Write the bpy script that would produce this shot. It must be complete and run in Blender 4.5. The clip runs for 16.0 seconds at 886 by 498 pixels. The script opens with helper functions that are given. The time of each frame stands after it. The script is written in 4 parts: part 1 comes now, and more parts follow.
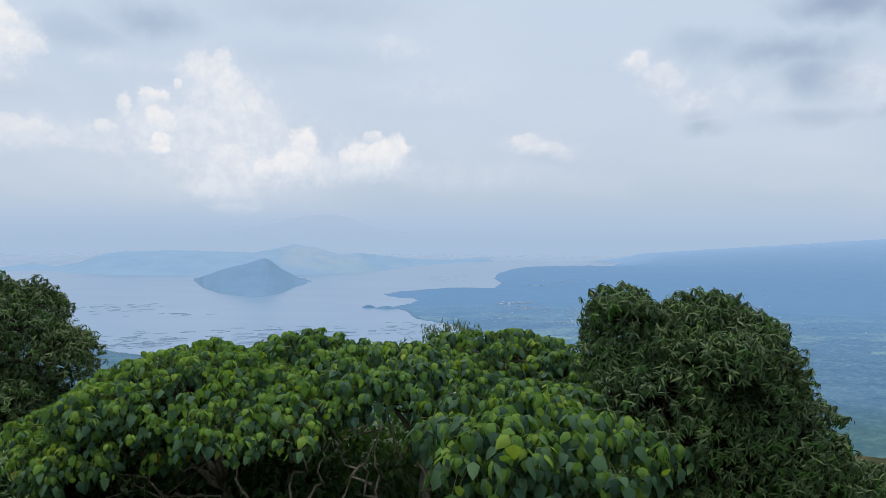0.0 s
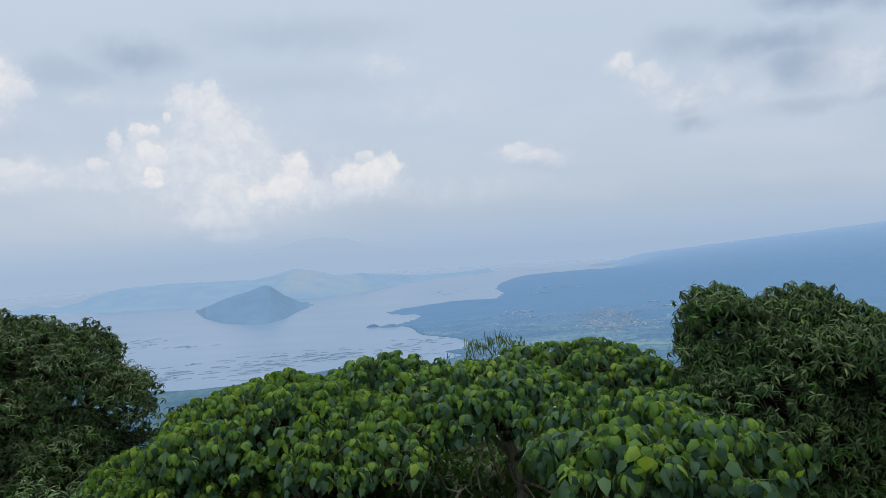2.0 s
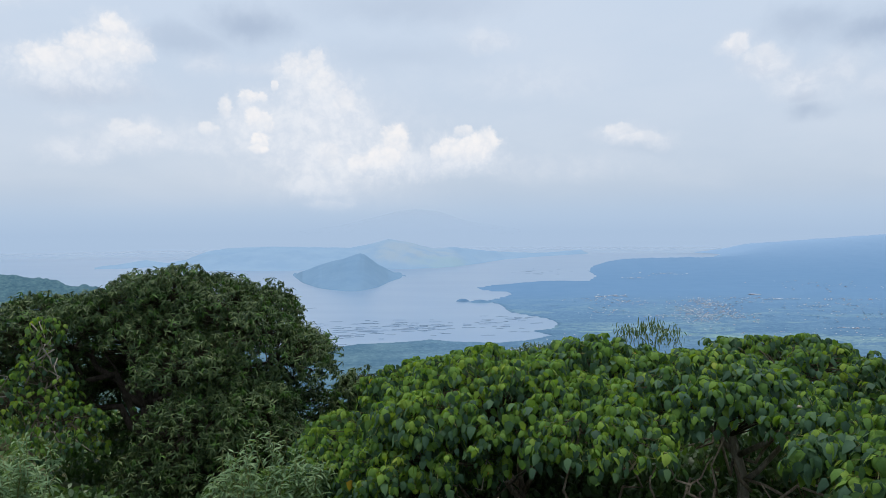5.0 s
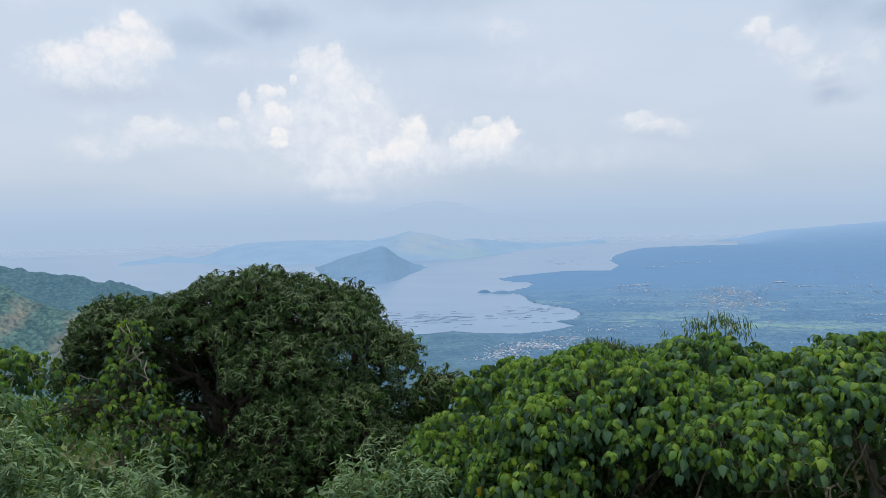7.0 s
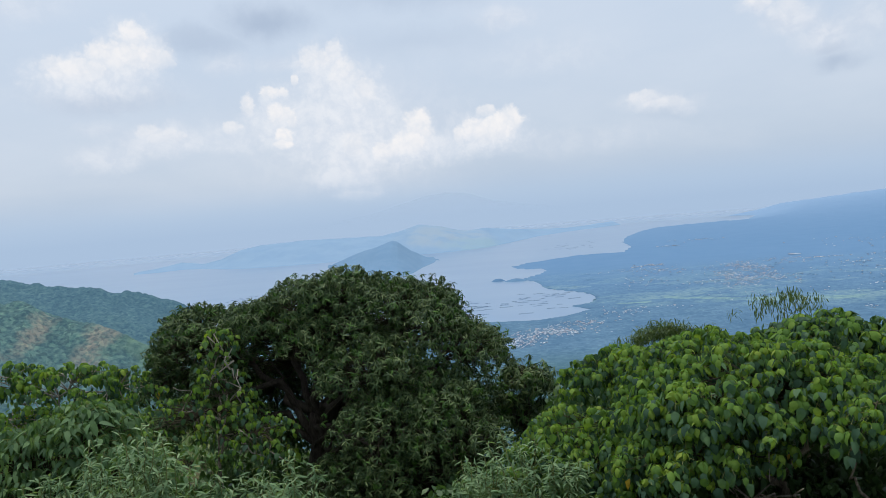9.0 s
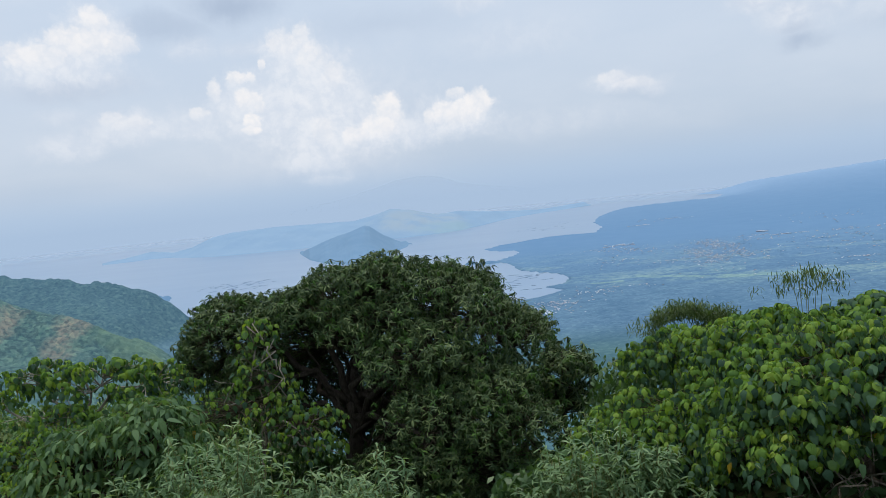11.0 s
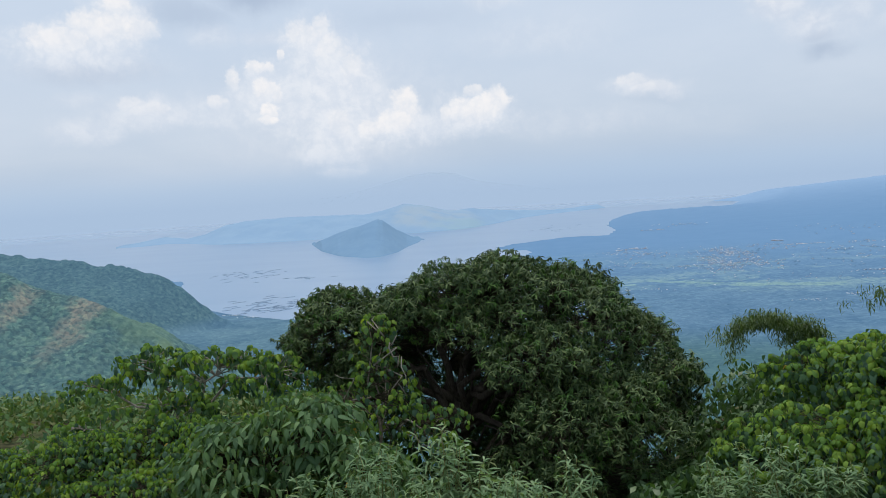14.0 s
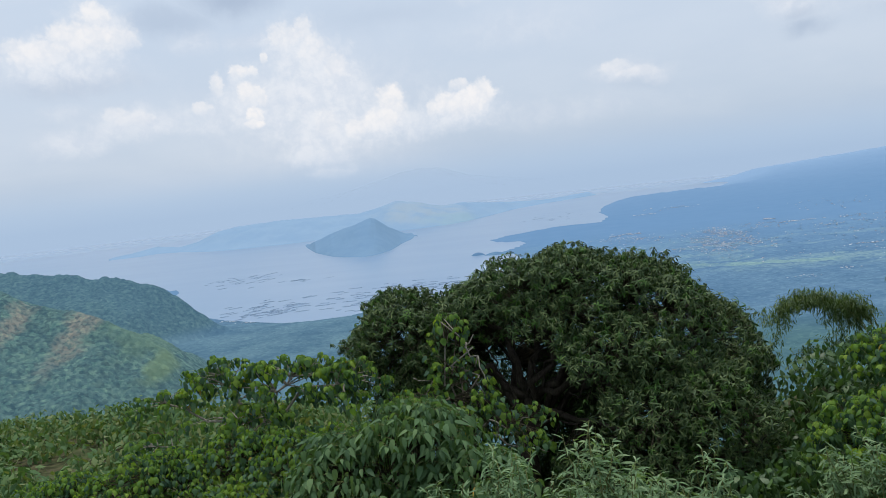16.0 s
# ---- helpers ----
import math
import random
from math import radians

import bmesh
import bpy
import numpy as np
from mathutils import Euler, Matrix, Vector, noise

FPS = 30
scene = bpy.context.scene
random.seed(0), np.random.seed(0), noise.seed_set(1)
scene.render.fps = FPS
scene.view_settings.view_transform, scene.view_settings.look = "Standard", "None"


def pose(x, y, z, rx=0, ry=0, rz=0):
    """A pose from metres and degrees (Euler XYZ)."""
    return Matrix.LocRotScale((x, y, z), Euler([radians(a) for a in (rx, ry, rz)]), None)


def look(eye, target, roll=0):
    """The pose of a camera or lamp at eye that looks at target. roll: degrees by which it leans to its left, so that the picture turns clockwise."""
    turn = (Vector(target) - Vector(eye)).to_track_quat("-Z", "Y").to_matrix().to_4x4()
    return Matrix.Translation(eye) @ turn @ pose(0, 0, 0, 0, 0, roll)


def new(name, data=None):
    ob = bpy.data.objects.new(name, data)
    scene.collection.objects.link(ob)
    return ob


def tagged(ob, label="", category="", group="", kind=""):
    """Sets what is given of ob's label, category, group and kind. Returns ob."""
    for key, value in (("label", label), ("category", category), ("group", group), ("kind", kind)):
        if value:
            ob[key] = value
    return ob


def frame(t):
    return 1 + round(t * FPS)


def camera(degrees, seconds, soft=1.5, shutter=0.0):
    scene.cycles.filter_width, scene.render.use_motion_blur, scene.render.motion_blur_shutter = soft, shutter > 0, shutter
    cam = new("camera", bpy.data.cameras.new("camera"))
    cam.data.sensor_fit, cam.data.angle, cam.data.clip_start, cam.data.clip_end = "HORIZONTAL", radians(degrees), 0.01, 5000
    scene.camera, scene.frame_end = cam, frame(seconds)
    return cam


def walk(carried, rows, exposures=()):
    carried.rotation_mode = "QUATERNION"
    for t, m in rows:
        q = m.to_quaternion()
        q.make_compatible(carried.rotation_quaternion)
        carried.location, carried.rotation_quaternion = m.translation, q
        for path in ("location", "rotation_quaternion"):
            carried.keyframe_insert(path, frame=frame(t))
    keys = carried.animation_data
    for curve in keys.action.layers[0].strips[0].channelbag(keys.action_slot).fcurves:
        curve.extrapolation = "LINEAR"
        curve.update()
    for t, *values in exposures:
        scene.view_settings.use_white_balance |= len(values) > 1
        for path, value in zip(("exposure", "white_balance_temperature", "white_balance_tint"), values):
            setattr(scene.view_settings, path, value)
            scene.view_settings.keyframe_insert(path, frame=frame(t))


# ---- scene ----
cam = camera(60.4, 16.0, soft=0.8)
PATH = [
    (0, (0.01, -0.016, 1.83), (0.048, 1.984, 1.789), 0.5),
    (0.5, (-0.192, 0.025, 1.836), (-0.153, 2.024, 1.792), -2.1),
    (1, (-0.4, 0.086, 1.87), (-0.361, 2.086, 1.841), -5.7),
    (1.5, (-0.598, 0.093, 1.874), (-0.555, 2.092, 1.87), -4.9),
    (2, (-0.795, 0.126, 1.862), (-0.753, 2.126, 1.858), -3.6),
    (2.5, (-1.028, 0.188, 1.874), (-0.998, 2.188, 1.869), -2.4),
    (3, (-1.243, 0.16, 1.889), (-1.228, 2.159, 1.865), -0.9),
    (3.5, (-1.447, 0.166, 1.899), (-1.482, 2.165, 1.866), -0.9),
    (4, (-1.681, 0.212, 1.905), (-1.781, 2.209, 1.861), -0.7),
    (4.5, (-1.891, 0.184, 1.918), (-2.025, 2.179, 1.869), -0.4),
    (5, (-2.111, 0.208, 1.92), (-2.314, 2.196, 1.862), -0.4),
    (7.5, (-3.298, 0.24, 2.037), (-3.583, 2.218, 1.945), -2.1),
    (8, (-3.561, 0.22, 2.048), (-3.854, 2.196, 1.95), -5.4),
    (8.5, (-3.839, 0.219, 2.065), (-4.134, 2.194, 1.967), -4.7),
    (9, (-4.093, 0.252, 2.085), (-4.379, 2.229, 1.985), -4.6),
    (11.5, (-5.381, 0.415, 2.17), (-5.586, 2.399, 2.015), -5.5),
    (12, (-5.653, 0.419, 2.199), (-5.879, 2.402, 2.059), -4.2),
    (12.5, (-5.882, 0.398, 2.236), (-6.131, 2.377, 2.092), -3.0),
    (13, (-6.139, 0.401, 2.256), (-6.409, 2.378, 2.11), -3.2),
    (13.5, (-6.393, 0.396, 2.273), (-6.656, 2.373, 2.125), -3.3),
    (14, (-6.629, 0.411, 2.293), (-6.877, 2.389, 2.137), -3.4),
    (14.5, (-6.88, 0.45, 2.325), (-7.116, 2.429, 2.164), -4.6),
    (15, (-7.137, 0.429, 2.362), (-7.371, 2.409, 2.197), -4.8),
    (15.5, (-7.397, 0.498, 2.364), (-7.631, 2.476, 2.193), -5.4),
    (16, (-7.651, 0.491, 2.387), (-7.883, 2.47, 2.217), -6.3),
]
walk(cam, [(t, look(eye, target, roll)) for t, eye, target, roll in PATH],
     [(0, -0.04), (1.0, 0.0), (1.4, -0.17), (2.0, -0.15), (2.5, -0.03), (3.0, 0.0), (16.0, 0.0)])

# ---- light: a bright, hazy, broken overcast ----
LAKE = -118.4
SUN_EL, SUN_AZ = 74.0, -30.0
sun = new("sun", bpy.data.lights.new("sun", "SUN"))
sun.data.energy, sun.data.angle, sun.data.color = 2.1, radians(10), (1.0, 0.95, 0.87)
sun.matrix_world = look((0, 0, 60), (60 * math.sin(radians(-SUN_AZ)) / math.tan(radians(SUN_EL)), -60 * math.cos(radians(SUN_AZ)) / math.tan(radians(SUN_EL)), 0))


class Nodes:
    """A short way to write node trees."""

    def __init__(self, tree):
        self.tree = tree
        tree.nodes.clear()

    def add(self, kind, **inputs):
        node = self.tree.nodes.new(kind)
        for key, value in inputs.items():
            self.put(node.inputs[key.replace("_", " ")], value)
        return node

    def put(self, socket, value):
        if isinstance(value, bpy.types.NodeSocket):
            self.tree.links.new(value, socket)
        elif isinstance(value, (tuple, list)) and len(value) == 3 and socket.type == "RGBA":
            socket.default_value = (*value, 1)
        else:
            socket.default_value = value

    def math(self, op, a, b=0.0, c=None, clamp=False):
        node = self.tree.nodes.new("ShaderNodeMath")
        node.operation, node.use_clamp = op, clamp
        for n, v in enumerate((a, b, c)):
            if v is not None:
                self.put(node.inputs[n], v)
        return node.outputs[0]

    def vec(self, op, a, b=(0, 0, 0)):
        node = self.tree.nodes.new("ShaderNodeVectorMath")
        node.operation = op
        for n, v in enumerate((a, b)):
            if isinstance(v, bpy.types.NodeSocket):
                self.tree.links.new(v, node.inputs[n])
            else:
                node.inputs[n].default_value = v
        return node.outputs["Value" if op == "LENGTH" else "Vector"]

    def span(self, value, a, b, c=0.0, d=1.0, smooth=True):
        node = self.tree.nodes.new("ShaderNodeMapRange")
        node.interpolation_type = "SMOOTHSTEP" if smooth else "LINEAR"
        for n, v in enumerate((value, a, b, c, d)):
            self.put(node.inputs[n], v)
        return node.outputs[0]

    def mix(self, factor, a, b, blend="MIX"):
        node = self.tree.nodes.new("ShaderNodeMix")
        node.data_type, node.blend_type = "RGBA", blend
        self.put(node.inputs[0], factor)
        self.put(node.inputs[6], a)
        self.put(node.inputs[7], b)
        return node.outputs[2]

    def noise(self, vector, scale, detail=4.0, rough=0.55, colour=False):
        node = self.tree.nodes.new("ShaderNodeTexNoise")
        if vector is not None:
            self.put(node.inputs["Vector"], vector)
        for key, v in (("Scale", scale), ("Detail", detail), ("Roughness", rough)):
            node.inputs[key].default_value = v
        return node.outputs["Color" if colour else "Fac"]

    def ramp(self, factor, stops):
        node = self.tree.nodes.new("ShaderNodeValToRGB")
        while len(node.color_ramp.elements) < len(stops):
            node.color_ramp.elements.new(0.5)
        for e, (at, c) in zip(node.color_ramp.elements, stops):
            e.position, e.color = at, (*c, 1)
        self.put(node.inputs[0], factor)
        return node.outputs[0]


# Clouds: heading and height in degrees, half width, half height, weight.
HEADS = [
    (-9.3, 6.35, 1.25, 1.5, 1.0), (-10.3, 5.2, 1.5, 1.2, 0.85), (-11.9, 4.8, 1.1, 0.9, 0.7), (-2.55, 6.35, 1.2, 1.25, 1.0), (-3.9, 5.6, 1.9, 1.2, 0.8), (-5.4, 5.9, 0.9, 0.95, 0.85), (-4.2, 7.25, 0.95, 0.5, 0.75), (-6.25, 5.7, 0.6, 0.75, 0.8),
    (-21.7, 8.7, 0.6, 0.95, 0.8), (-20.0, 9.5, 0.7, 0.6, 0.95), (-19.1, 9.5, 0.42, 0.4, 0.75), (-18.2, 10.25, 0.28, 0.5, 0.9), (-19.4, 7.95, 1.0, 0.9, 0.9), (-18.6, 7.6, 0.5, 0.8, 0.8), (-19.3, 6.4, 0.65, 0.75, 1.0), (-19.3, 5.75, 0.75, 0.42, 1.0), (-22.9, 7.2, 0.75, 0.5, 0.6),
    (-16.4, 11.6, 1.4, 1.1, 0.62), (-15.2, 12.2, 0.6, 1.05, 0.55), (-14.4, 10.5, 1.3, 1.2, 0.5), (-13.0, 9.3, 1.0, 1.2, 0.45), (-14.3, 5.2, 0.9, 1.4, 0.45), (-14.2, 1.6, 1.9, 0.4, 0.4),
    (-34.1, 11.7, 1.1, 0.7, 0.6), (-32.6, 11.2, 2.2, 1.0, 0.7), (-30.1, 12.1, 2.6, 1.3, 0.8), (-29.0, 13.5, 1.1, 1.1, 0.8), (-27.8, 12.0, 1.7, 1.0, 0.55), (-28.6, 7.1, 0.95, 0.6, 0.4), (-27.4, 6.7, 1.5, 0.6, 0.35),
    (15.3, 12.4, 0.9, 0.75, 0.55), (16.9, 11.5, 1.3, 0.9, 0.4), (7.3, 7.0, 1.3, 0.6, 0.5), (8.9, 6.4, 1.7, 0.6, 0.35),
]
CUMULUS = [
    (-15.8, 10.6, 2.7, 2.7, 0.95), (-14.2, 8.4, 3.4, 3.2, 1.0), (-12.6, 7.4, 2.2, 2.4, 0.85), (-14.4, 5.4, 3.8, 2.8, 0.9), (-19.6, 7.6, 2.6, 2.6, 0.85), (-10.4, 5.2, 3.2, 2.0, 0.95), (-4.2, 5.5, 3.6, 1.9, 0.95), (-7.2, 4.8, 3.0, 1.5, 0.8), (-14.9, 3.2, 3.0, 1.5, 0.75), (-14.2, 1.7, 2.6, 0.8, 0.55), (-17.4, 7.0, 2.6, 3.0, 0.8),
    (-31.6, 11.0, 4.8, 1.8, 0.9), (-29.0, 12.8, 2.5, 2.1, 0.9), (-31.2, 5.3, 2.4, 1.0, 0.4), (-23.0, 6.4, 2.8, 1.5, 0.5), (-27.2, 6.5, 3.2, 1.2, 0.45),
]
SOFT = [
    (-31.5, 9.8, 6.0, 1.4, 0.5), (-28.0, 6.4, 3.6, 1.3, 0.6), (-14.0, 6.0, 9.5, 5.0, 0.5), (-31.6, 5.3, 2.8, 1.2, 0.5), (-31.6, 7.4, 2.0, 0.7, 0.4), (7.6, 6.6, 2.3, 1.0, 0.8), (9.6, 6.2, 2.0, 0.7, 0.65),
    (15.3, 12.2, 1.3, 1.0, 0.9), (17.3, 10.9, 2.2, 1.3, 0.9), (19.2, 9.5, 2.2, 1.5, 0.8), (21.5, 10.0, 2.4, 1.8, 0.55), (24.0, 9.2, 2.0, 1.4, 0.4), (30.5, 10.2, 2.8, 2.2, 0.65), (-2.4, 13.6, 2.4, 0.9, 0.6), (-22.8, 11.6, 2.0, 1.0, 0.5), (-19.2, 11.6, 2.2, 0.7, 0.45),
    (-36.0, 15.5, 4.0, 1.5, 0.5), (2.0, 4.4, 9.0, 1.2, 0.35), (0.5, 10.6, 6.0, 1.5, 0.3),
]
GREY = [
    (28.6, 15.4, 4.4, 1.3, 1.0), (33.0, 14.8, 4.0, 1.4, 0.9), (25.4, 12.5, 4.2, 1.1, 0.7), (27.0, 10.9, 2.2, 1.6, 0.65), (20.0, 7.5, 1.7, 0.6, 0.45), (19.4, 8.3, 1.4, 0.5, 0.35), (26.8, 8.0, 3.0, 0.6, 0.35), (32.0, 8.2, 3.0, 0.5, 0.35),
    (20.0, 13.2, 3.4, 1.0, 0.4), (-19.8, 14.6, 3.4, 1.3, 0.6), (-24.5, 13.2, 3.2, 1.0, 0.35), (-31.0, 9.2, 4.0, 0.8, 0.3), (-9.0, 12.6, 6.0, 1.2, 0.15), (-8.0, 16.0, 8.0, 1.4, 0.3), (8.6, 5.4, 2.0, 0.5, 0.2),
]


def make_sky():
    world = bpy.data.worlds.new("sky")
    world.use_nodes = True
    scene.world = world
    n = Nodes(world.node_tree)
    nishita = n.add("ShaderNodeTexSky")
    nishita.sky_type, nishita.sun_disc, nishita.sun_elevation, nishita.sun_rotation = "NISHITA", False, radians(SUN_EL), radians(SUN_AZ)
    nishita.air_density, nishita.dust_density = 1.2, 3.0
    air = nishita.outputs[0]
    way = n.add("ShaderNodeTexCoord").outputs["Generated"]
    part_xyz = n.add("ShaderNodeSeparateXYZ", Vector=way)
    az = n.math("DEGREES", n.math("ARCTAN2", part_xyz.outputs[0], part_xyz.outputs[1]))
    el = n.math("DEGREES", n.math("ARCSINE", part_xyz.outputs[2]))
    flat = n.add("ShaderNodeCombineXYZ", X=az, Y=el).outputs[0]
    half = (0.5, 0.5, 0.5)
    ripple = n.vec("SUBTRACT", n.noise(flat, 0.42, 6.0, 0.55, True), half)
    curl = n.vec("ADD", flat, n.vec("MULTIPLY", ripple, (2.0, 1.7, 0)))
    wide = n.vec("SUBTRACT", n.noise(flat, 0.16, 4.0, 0.5, True), half)
    drift = n.vec("ADD", curl, n.vec("MULTIPLY", wide, (4.0, 1.6, 0)))
    fine = n.vec("SUBTRACT", n.noise(flat, 2.0, 6.0, 0.6, True), half)
    tight = n.vec("ADD", n.vec("ADD", flat, n.vec("MULTIPLY", ripple, (0.8, 0.8, 0))), n.vec("MULTIPLY", fine, (0.5, 0.5, 0)))

    def billow(where, scale):
        """Round knobs, as on the head of a heaped cloud."""
        knob = n.add("ShaderNodeTexVoronoi", Vector=where, Scale=scale)
        knob.feature = "SMOOTH_F1"
        knob.inputs["Smoothness"].default_value = 0.35
        return knob.outputs["Distance"]

    big, small, least = billow(tight, 0.8), billow(tight, 1.9), billow(tight, 4.4)
    puffs = n.math("SUBTRACT", n.math("ADD", n.math("ADD", n.math("MULTIPLY", big, 0.24), n.math("MULTIPLY", small, 0.19)), n.math("MULTIPLY", least, 0.11)), 0.29)

    def heap(rows, where, inner, outer, rag=1.0):
        total = None
        for a, e, w, h, weight in rows:
            off = n.math("ADD", n.math("MULTIPLY", puffs, rag), n.vec("LENGTH", n.vec("DIVIDE", n.vec("SUBTRACT", where, (a, e, 0)), (w, h, 1))))
            one = n.span(off, outer, inner, 0.0, weight)
            total = one if total is None else n.math("MAXIMUM", total, one)
        return total

    def crisp(rows, where):
        """Bright heads, sharp on top and fading out below."""
        total = None
        for a, e, w, h, weight in rows:
            d = n.vec("DIVIDE", n.vec("SUBTRACT", where, (a, e, 0)), (w, h, 1))
            edge = n.span(n.math("ADD", puffs, n.vec("LENGTH", d)), 1.08, 0.62, 0.0, weight)
            one = n.math("MULTIPLY", edge, n.span(n.add("ShaderNodeSeparateXYZ", Vector=d).outputs[1], -1.15, 0.3))
            total = one if total is None else n.math("MAXIMUM", total, one)
        return total

    heads = crisp(HEADS, tight)
    cumulus, soft, grey = heap(CUMULUS, tight, 0.35, 1.15, 0.9), heap(SOFT, curl, 0.1, 1.35, 0.8), heap(GREY, drift, 0.0, 1.5, 0.5)
    haze = n.ramp(n.span(el, -2.0, 30.0, smooth=False), [
        (0.0, (0.40, 0.53, 0.715)), (0.05, (0.405, 0.535, 0.72)), (0.10, (0.455, 0.58, 0.75)), (0.17, (0.53, 0.635, 0.785)), (0.27, (0.565, 0.66, 0.80)), (0.55, (0.60, 0.70, 0.84)), (1.0, (0.70, 0.78, 0.88))])
    veil = n.mix(n.span(n.noise(n.vec("MULTIPLY", flat, (0.35, 1.0, 1.0)), 0.12, 5.0, 0.55), 0.35, 0.7, 0.0, 0.55), haze, (0.67, 0.745, 0.86))
    sky = n.mix(0.9, n.mix(1.0, air, (0.13, 0.13, 0.13), "MULTIPLY"), veil)
    sky = n.mix(n.math("MULTIPLY", grey, n.span(el, 3.0, 8.0)), sky, (0.34, 0.43, 0.585))
    lump = n.noise(curl, 0.8, 5.0, 0.6)
    sky = n.mix(n.math("MULTIPLY", soft, 0.72), sky, n.mix(n.span(lump, 0.35, 0.65), (0.67, 0.725, 0.825), (0.82, 0.845, 0.90)))
    sky = n.mix(n.math("MULTIPLY", cumulus, 0.85), sky, n.mix(n.span(n.math("SUBTRACT", lump, n.math("MULTIPLY", puffs, 0.6)), 0.3, 0.7), (0.70, 0.76, 0.855), (0.83, 0.86, 0.915)))
    sky = n.mix(n.math("MULTIPLY", heads, 0.85), sky, n.mix(n.span(puffs, -0.14, 0.16), (0.955, 0.93, 0.925), (0.81, 0.835, 0.885)))
    low = n.span(el, 0.3, 3.6)
    sky = n.mix(low, haze, sky)
    back = n.add("ShaderNodeBackground", Color=sky, Strength=1.0)
    n.tree.links.new(back.outputs[0], n.add("ShaderNodeOutputWorld").inputs[0])


make_sky()


# ---- materials ----
def material(name):
    m = bpy.data.materials.new(name)
    m.use_nodes = True
    return m, Nodes(m.node_tree)


def finish(n, shader):
    n.tree.links.new(shader, n.add("ShaderNodeOutputMaterial").inputs[0])


def surface(n, colour, rough=0.7, bump=None, strength=0.3, distance=0.02, specular=0.3):
    b = n.add("ShaderNodeBsdfPrincipled", Base_Color=colour, Roughness=rough)
    b.inputs["Specular IOR Level"].default_value = specular
    if bump is not None:
        n.put(b.inputs["Normal"], n.add("ShaderNodeBump", Strength=strength, Distance=distance, Height=bump).outputs[0])
    return b.outputs[0]


def one_each(n):
    """A number from 0 to 1 for every leaf, joined or single."""
    island = n.add("ShaderNodeNewGeometry").outputs["Random Per Island"]
    return n.math("FRACT", n.math("ADD", island, n.add("ShaderNodeObjectInfo").outputs["Random"]))


def leaf_material(name, stops, rough=0.45, through_light=0.3, gloss=0.35, shift=0.5):
    """Leaves: a colour for each, blotches and veins, and some light let through."""
    m, n = material(name)
    where = n.add("ShaderNodeTexCoord").outputs["Object"]
    patch = n.noise(n.add("ShaderNodeNewGeometry").outputs["Position"], 1.3, 3.0)
    pick = n.math("ADD", n.math("MULTIPLY", one_each(n), 0.62), n.math("MULTIPLY", n.math("SUBTRACT", patch, 0.3), shift), clamp=True)
    colour = n.ramp(pick, stops)
    fine = n.noise(where, 35.0, 3.0)
    colour = n.mix(n.span(fine, 0.3, 0.75, 0.0, 0.35), colour, n.mix(1.0, colour, (0.55, 0.6, 0.5), "MULTIPLY"))
    leaf = surface(n, colour, rough, fine, 0.25, 0.01, gloss)
    glow = n.add("ShaderNodeBsdfTranslucent", Color=n.mix(1.0, colour, (1.3, 1.35, 0.5), "MULTIPLY")).outputs[0]
    both = n.add("ShaderNodeMixShader")
    both.inputs[0].default_value = through_light
    n.tree.links.new(leaf, both.inputs[1])
    n.tree.links.new(glow, both.inputs[2])
    finish(n, both.outputs[0])
    return m


HEART_LEAF = leaf_material("broad heart leaf", [(0.0, (0.034, 0.074, 0.05)), (0.35, (0.06, 0.125, 0.075)), (0.65, (0.10, 0.188, 0.09)), (0.88, (0.155, 0.26, 0.10)), (1.0, (0.26, 0.34, 0.23))], 0.6, 0.3, 0.18)
LIME_LEAF = leaf_material("young lime leaf", [(0.0, (0.09, 0.19, 0.055)), (0.45, (0.155, 0.28, 0.055)), (0.8, (0.25, 0.36, 0.06)), (1.0, (0.38, 0.41, 0.08))], 0.6, 0.35, 0.15, 0.7)
GOLD_LEAF = leaf_material("yellowed leaf", [(0.0, (0.38, 0.30, 0.05)), (0.6, (0.42, 0.27, 0.04)), (1.0, (0.30, 0.14, 0.03))], through_light=0.3)
MANGO_LEAF = leaf_material("dark mango leaf", [(0.0, (0.02, 0.042, 0.018)), (0.3, (0.05, 0.092, 0.036)), (0.6, (0.105, 0.155, 0.056)), (1.0, (0.25, 0.29, 0.125))], 0.55, 0.1, 0.2)
MANGO_FRESH = leaf_material("fresh mango leaf", [(0.0, (0.035, 0.085, 0.028)), (0.5, (0.075, 0.16, 0.036)), (1.0, (0.15, 0.25, 0.055))], 0.55, 0.2, 0.15)
LONG_LEAF = leaf_material("dull pointed leaf", [(0.0, (0.055, 0.115, 0.06)), (0.5, (0.11, 0.20, 0.088)), (1.0, (0.22, 0.33, 0.14))], 0.6, 0.35, 0.2)
WEED_LEAF = leaf_material("grey-green weed leaf", [(0.0, (0.10, 0.185, 0.10)), (0.5, (0.185, 0.29, 0.15)), (1.0, (0.34, 0.44, 0.26))], 0.65, 0.3, 0.2)
BAMBOO_LEAF = leaf_material("bamboo leaf", [(0.0, (0.045, 0.085, 0.03)), (0.5, (0.085, 0.14, 0.04)), (1.0, (0.17, 0.23, 0.07))], 0.5, 0.3)
SCRUB_LEAF = leaf_material("hillside scrub leaf", [(0.0, (0.062, 0.135, 0.055)), (0.45, (0.115, 0.20, 0.075)), (0.8, (0.21, 0.225, 0.095)), (1.0, (0.28, 0.235, 0.11))], 0.65, 0.25, 0.2)
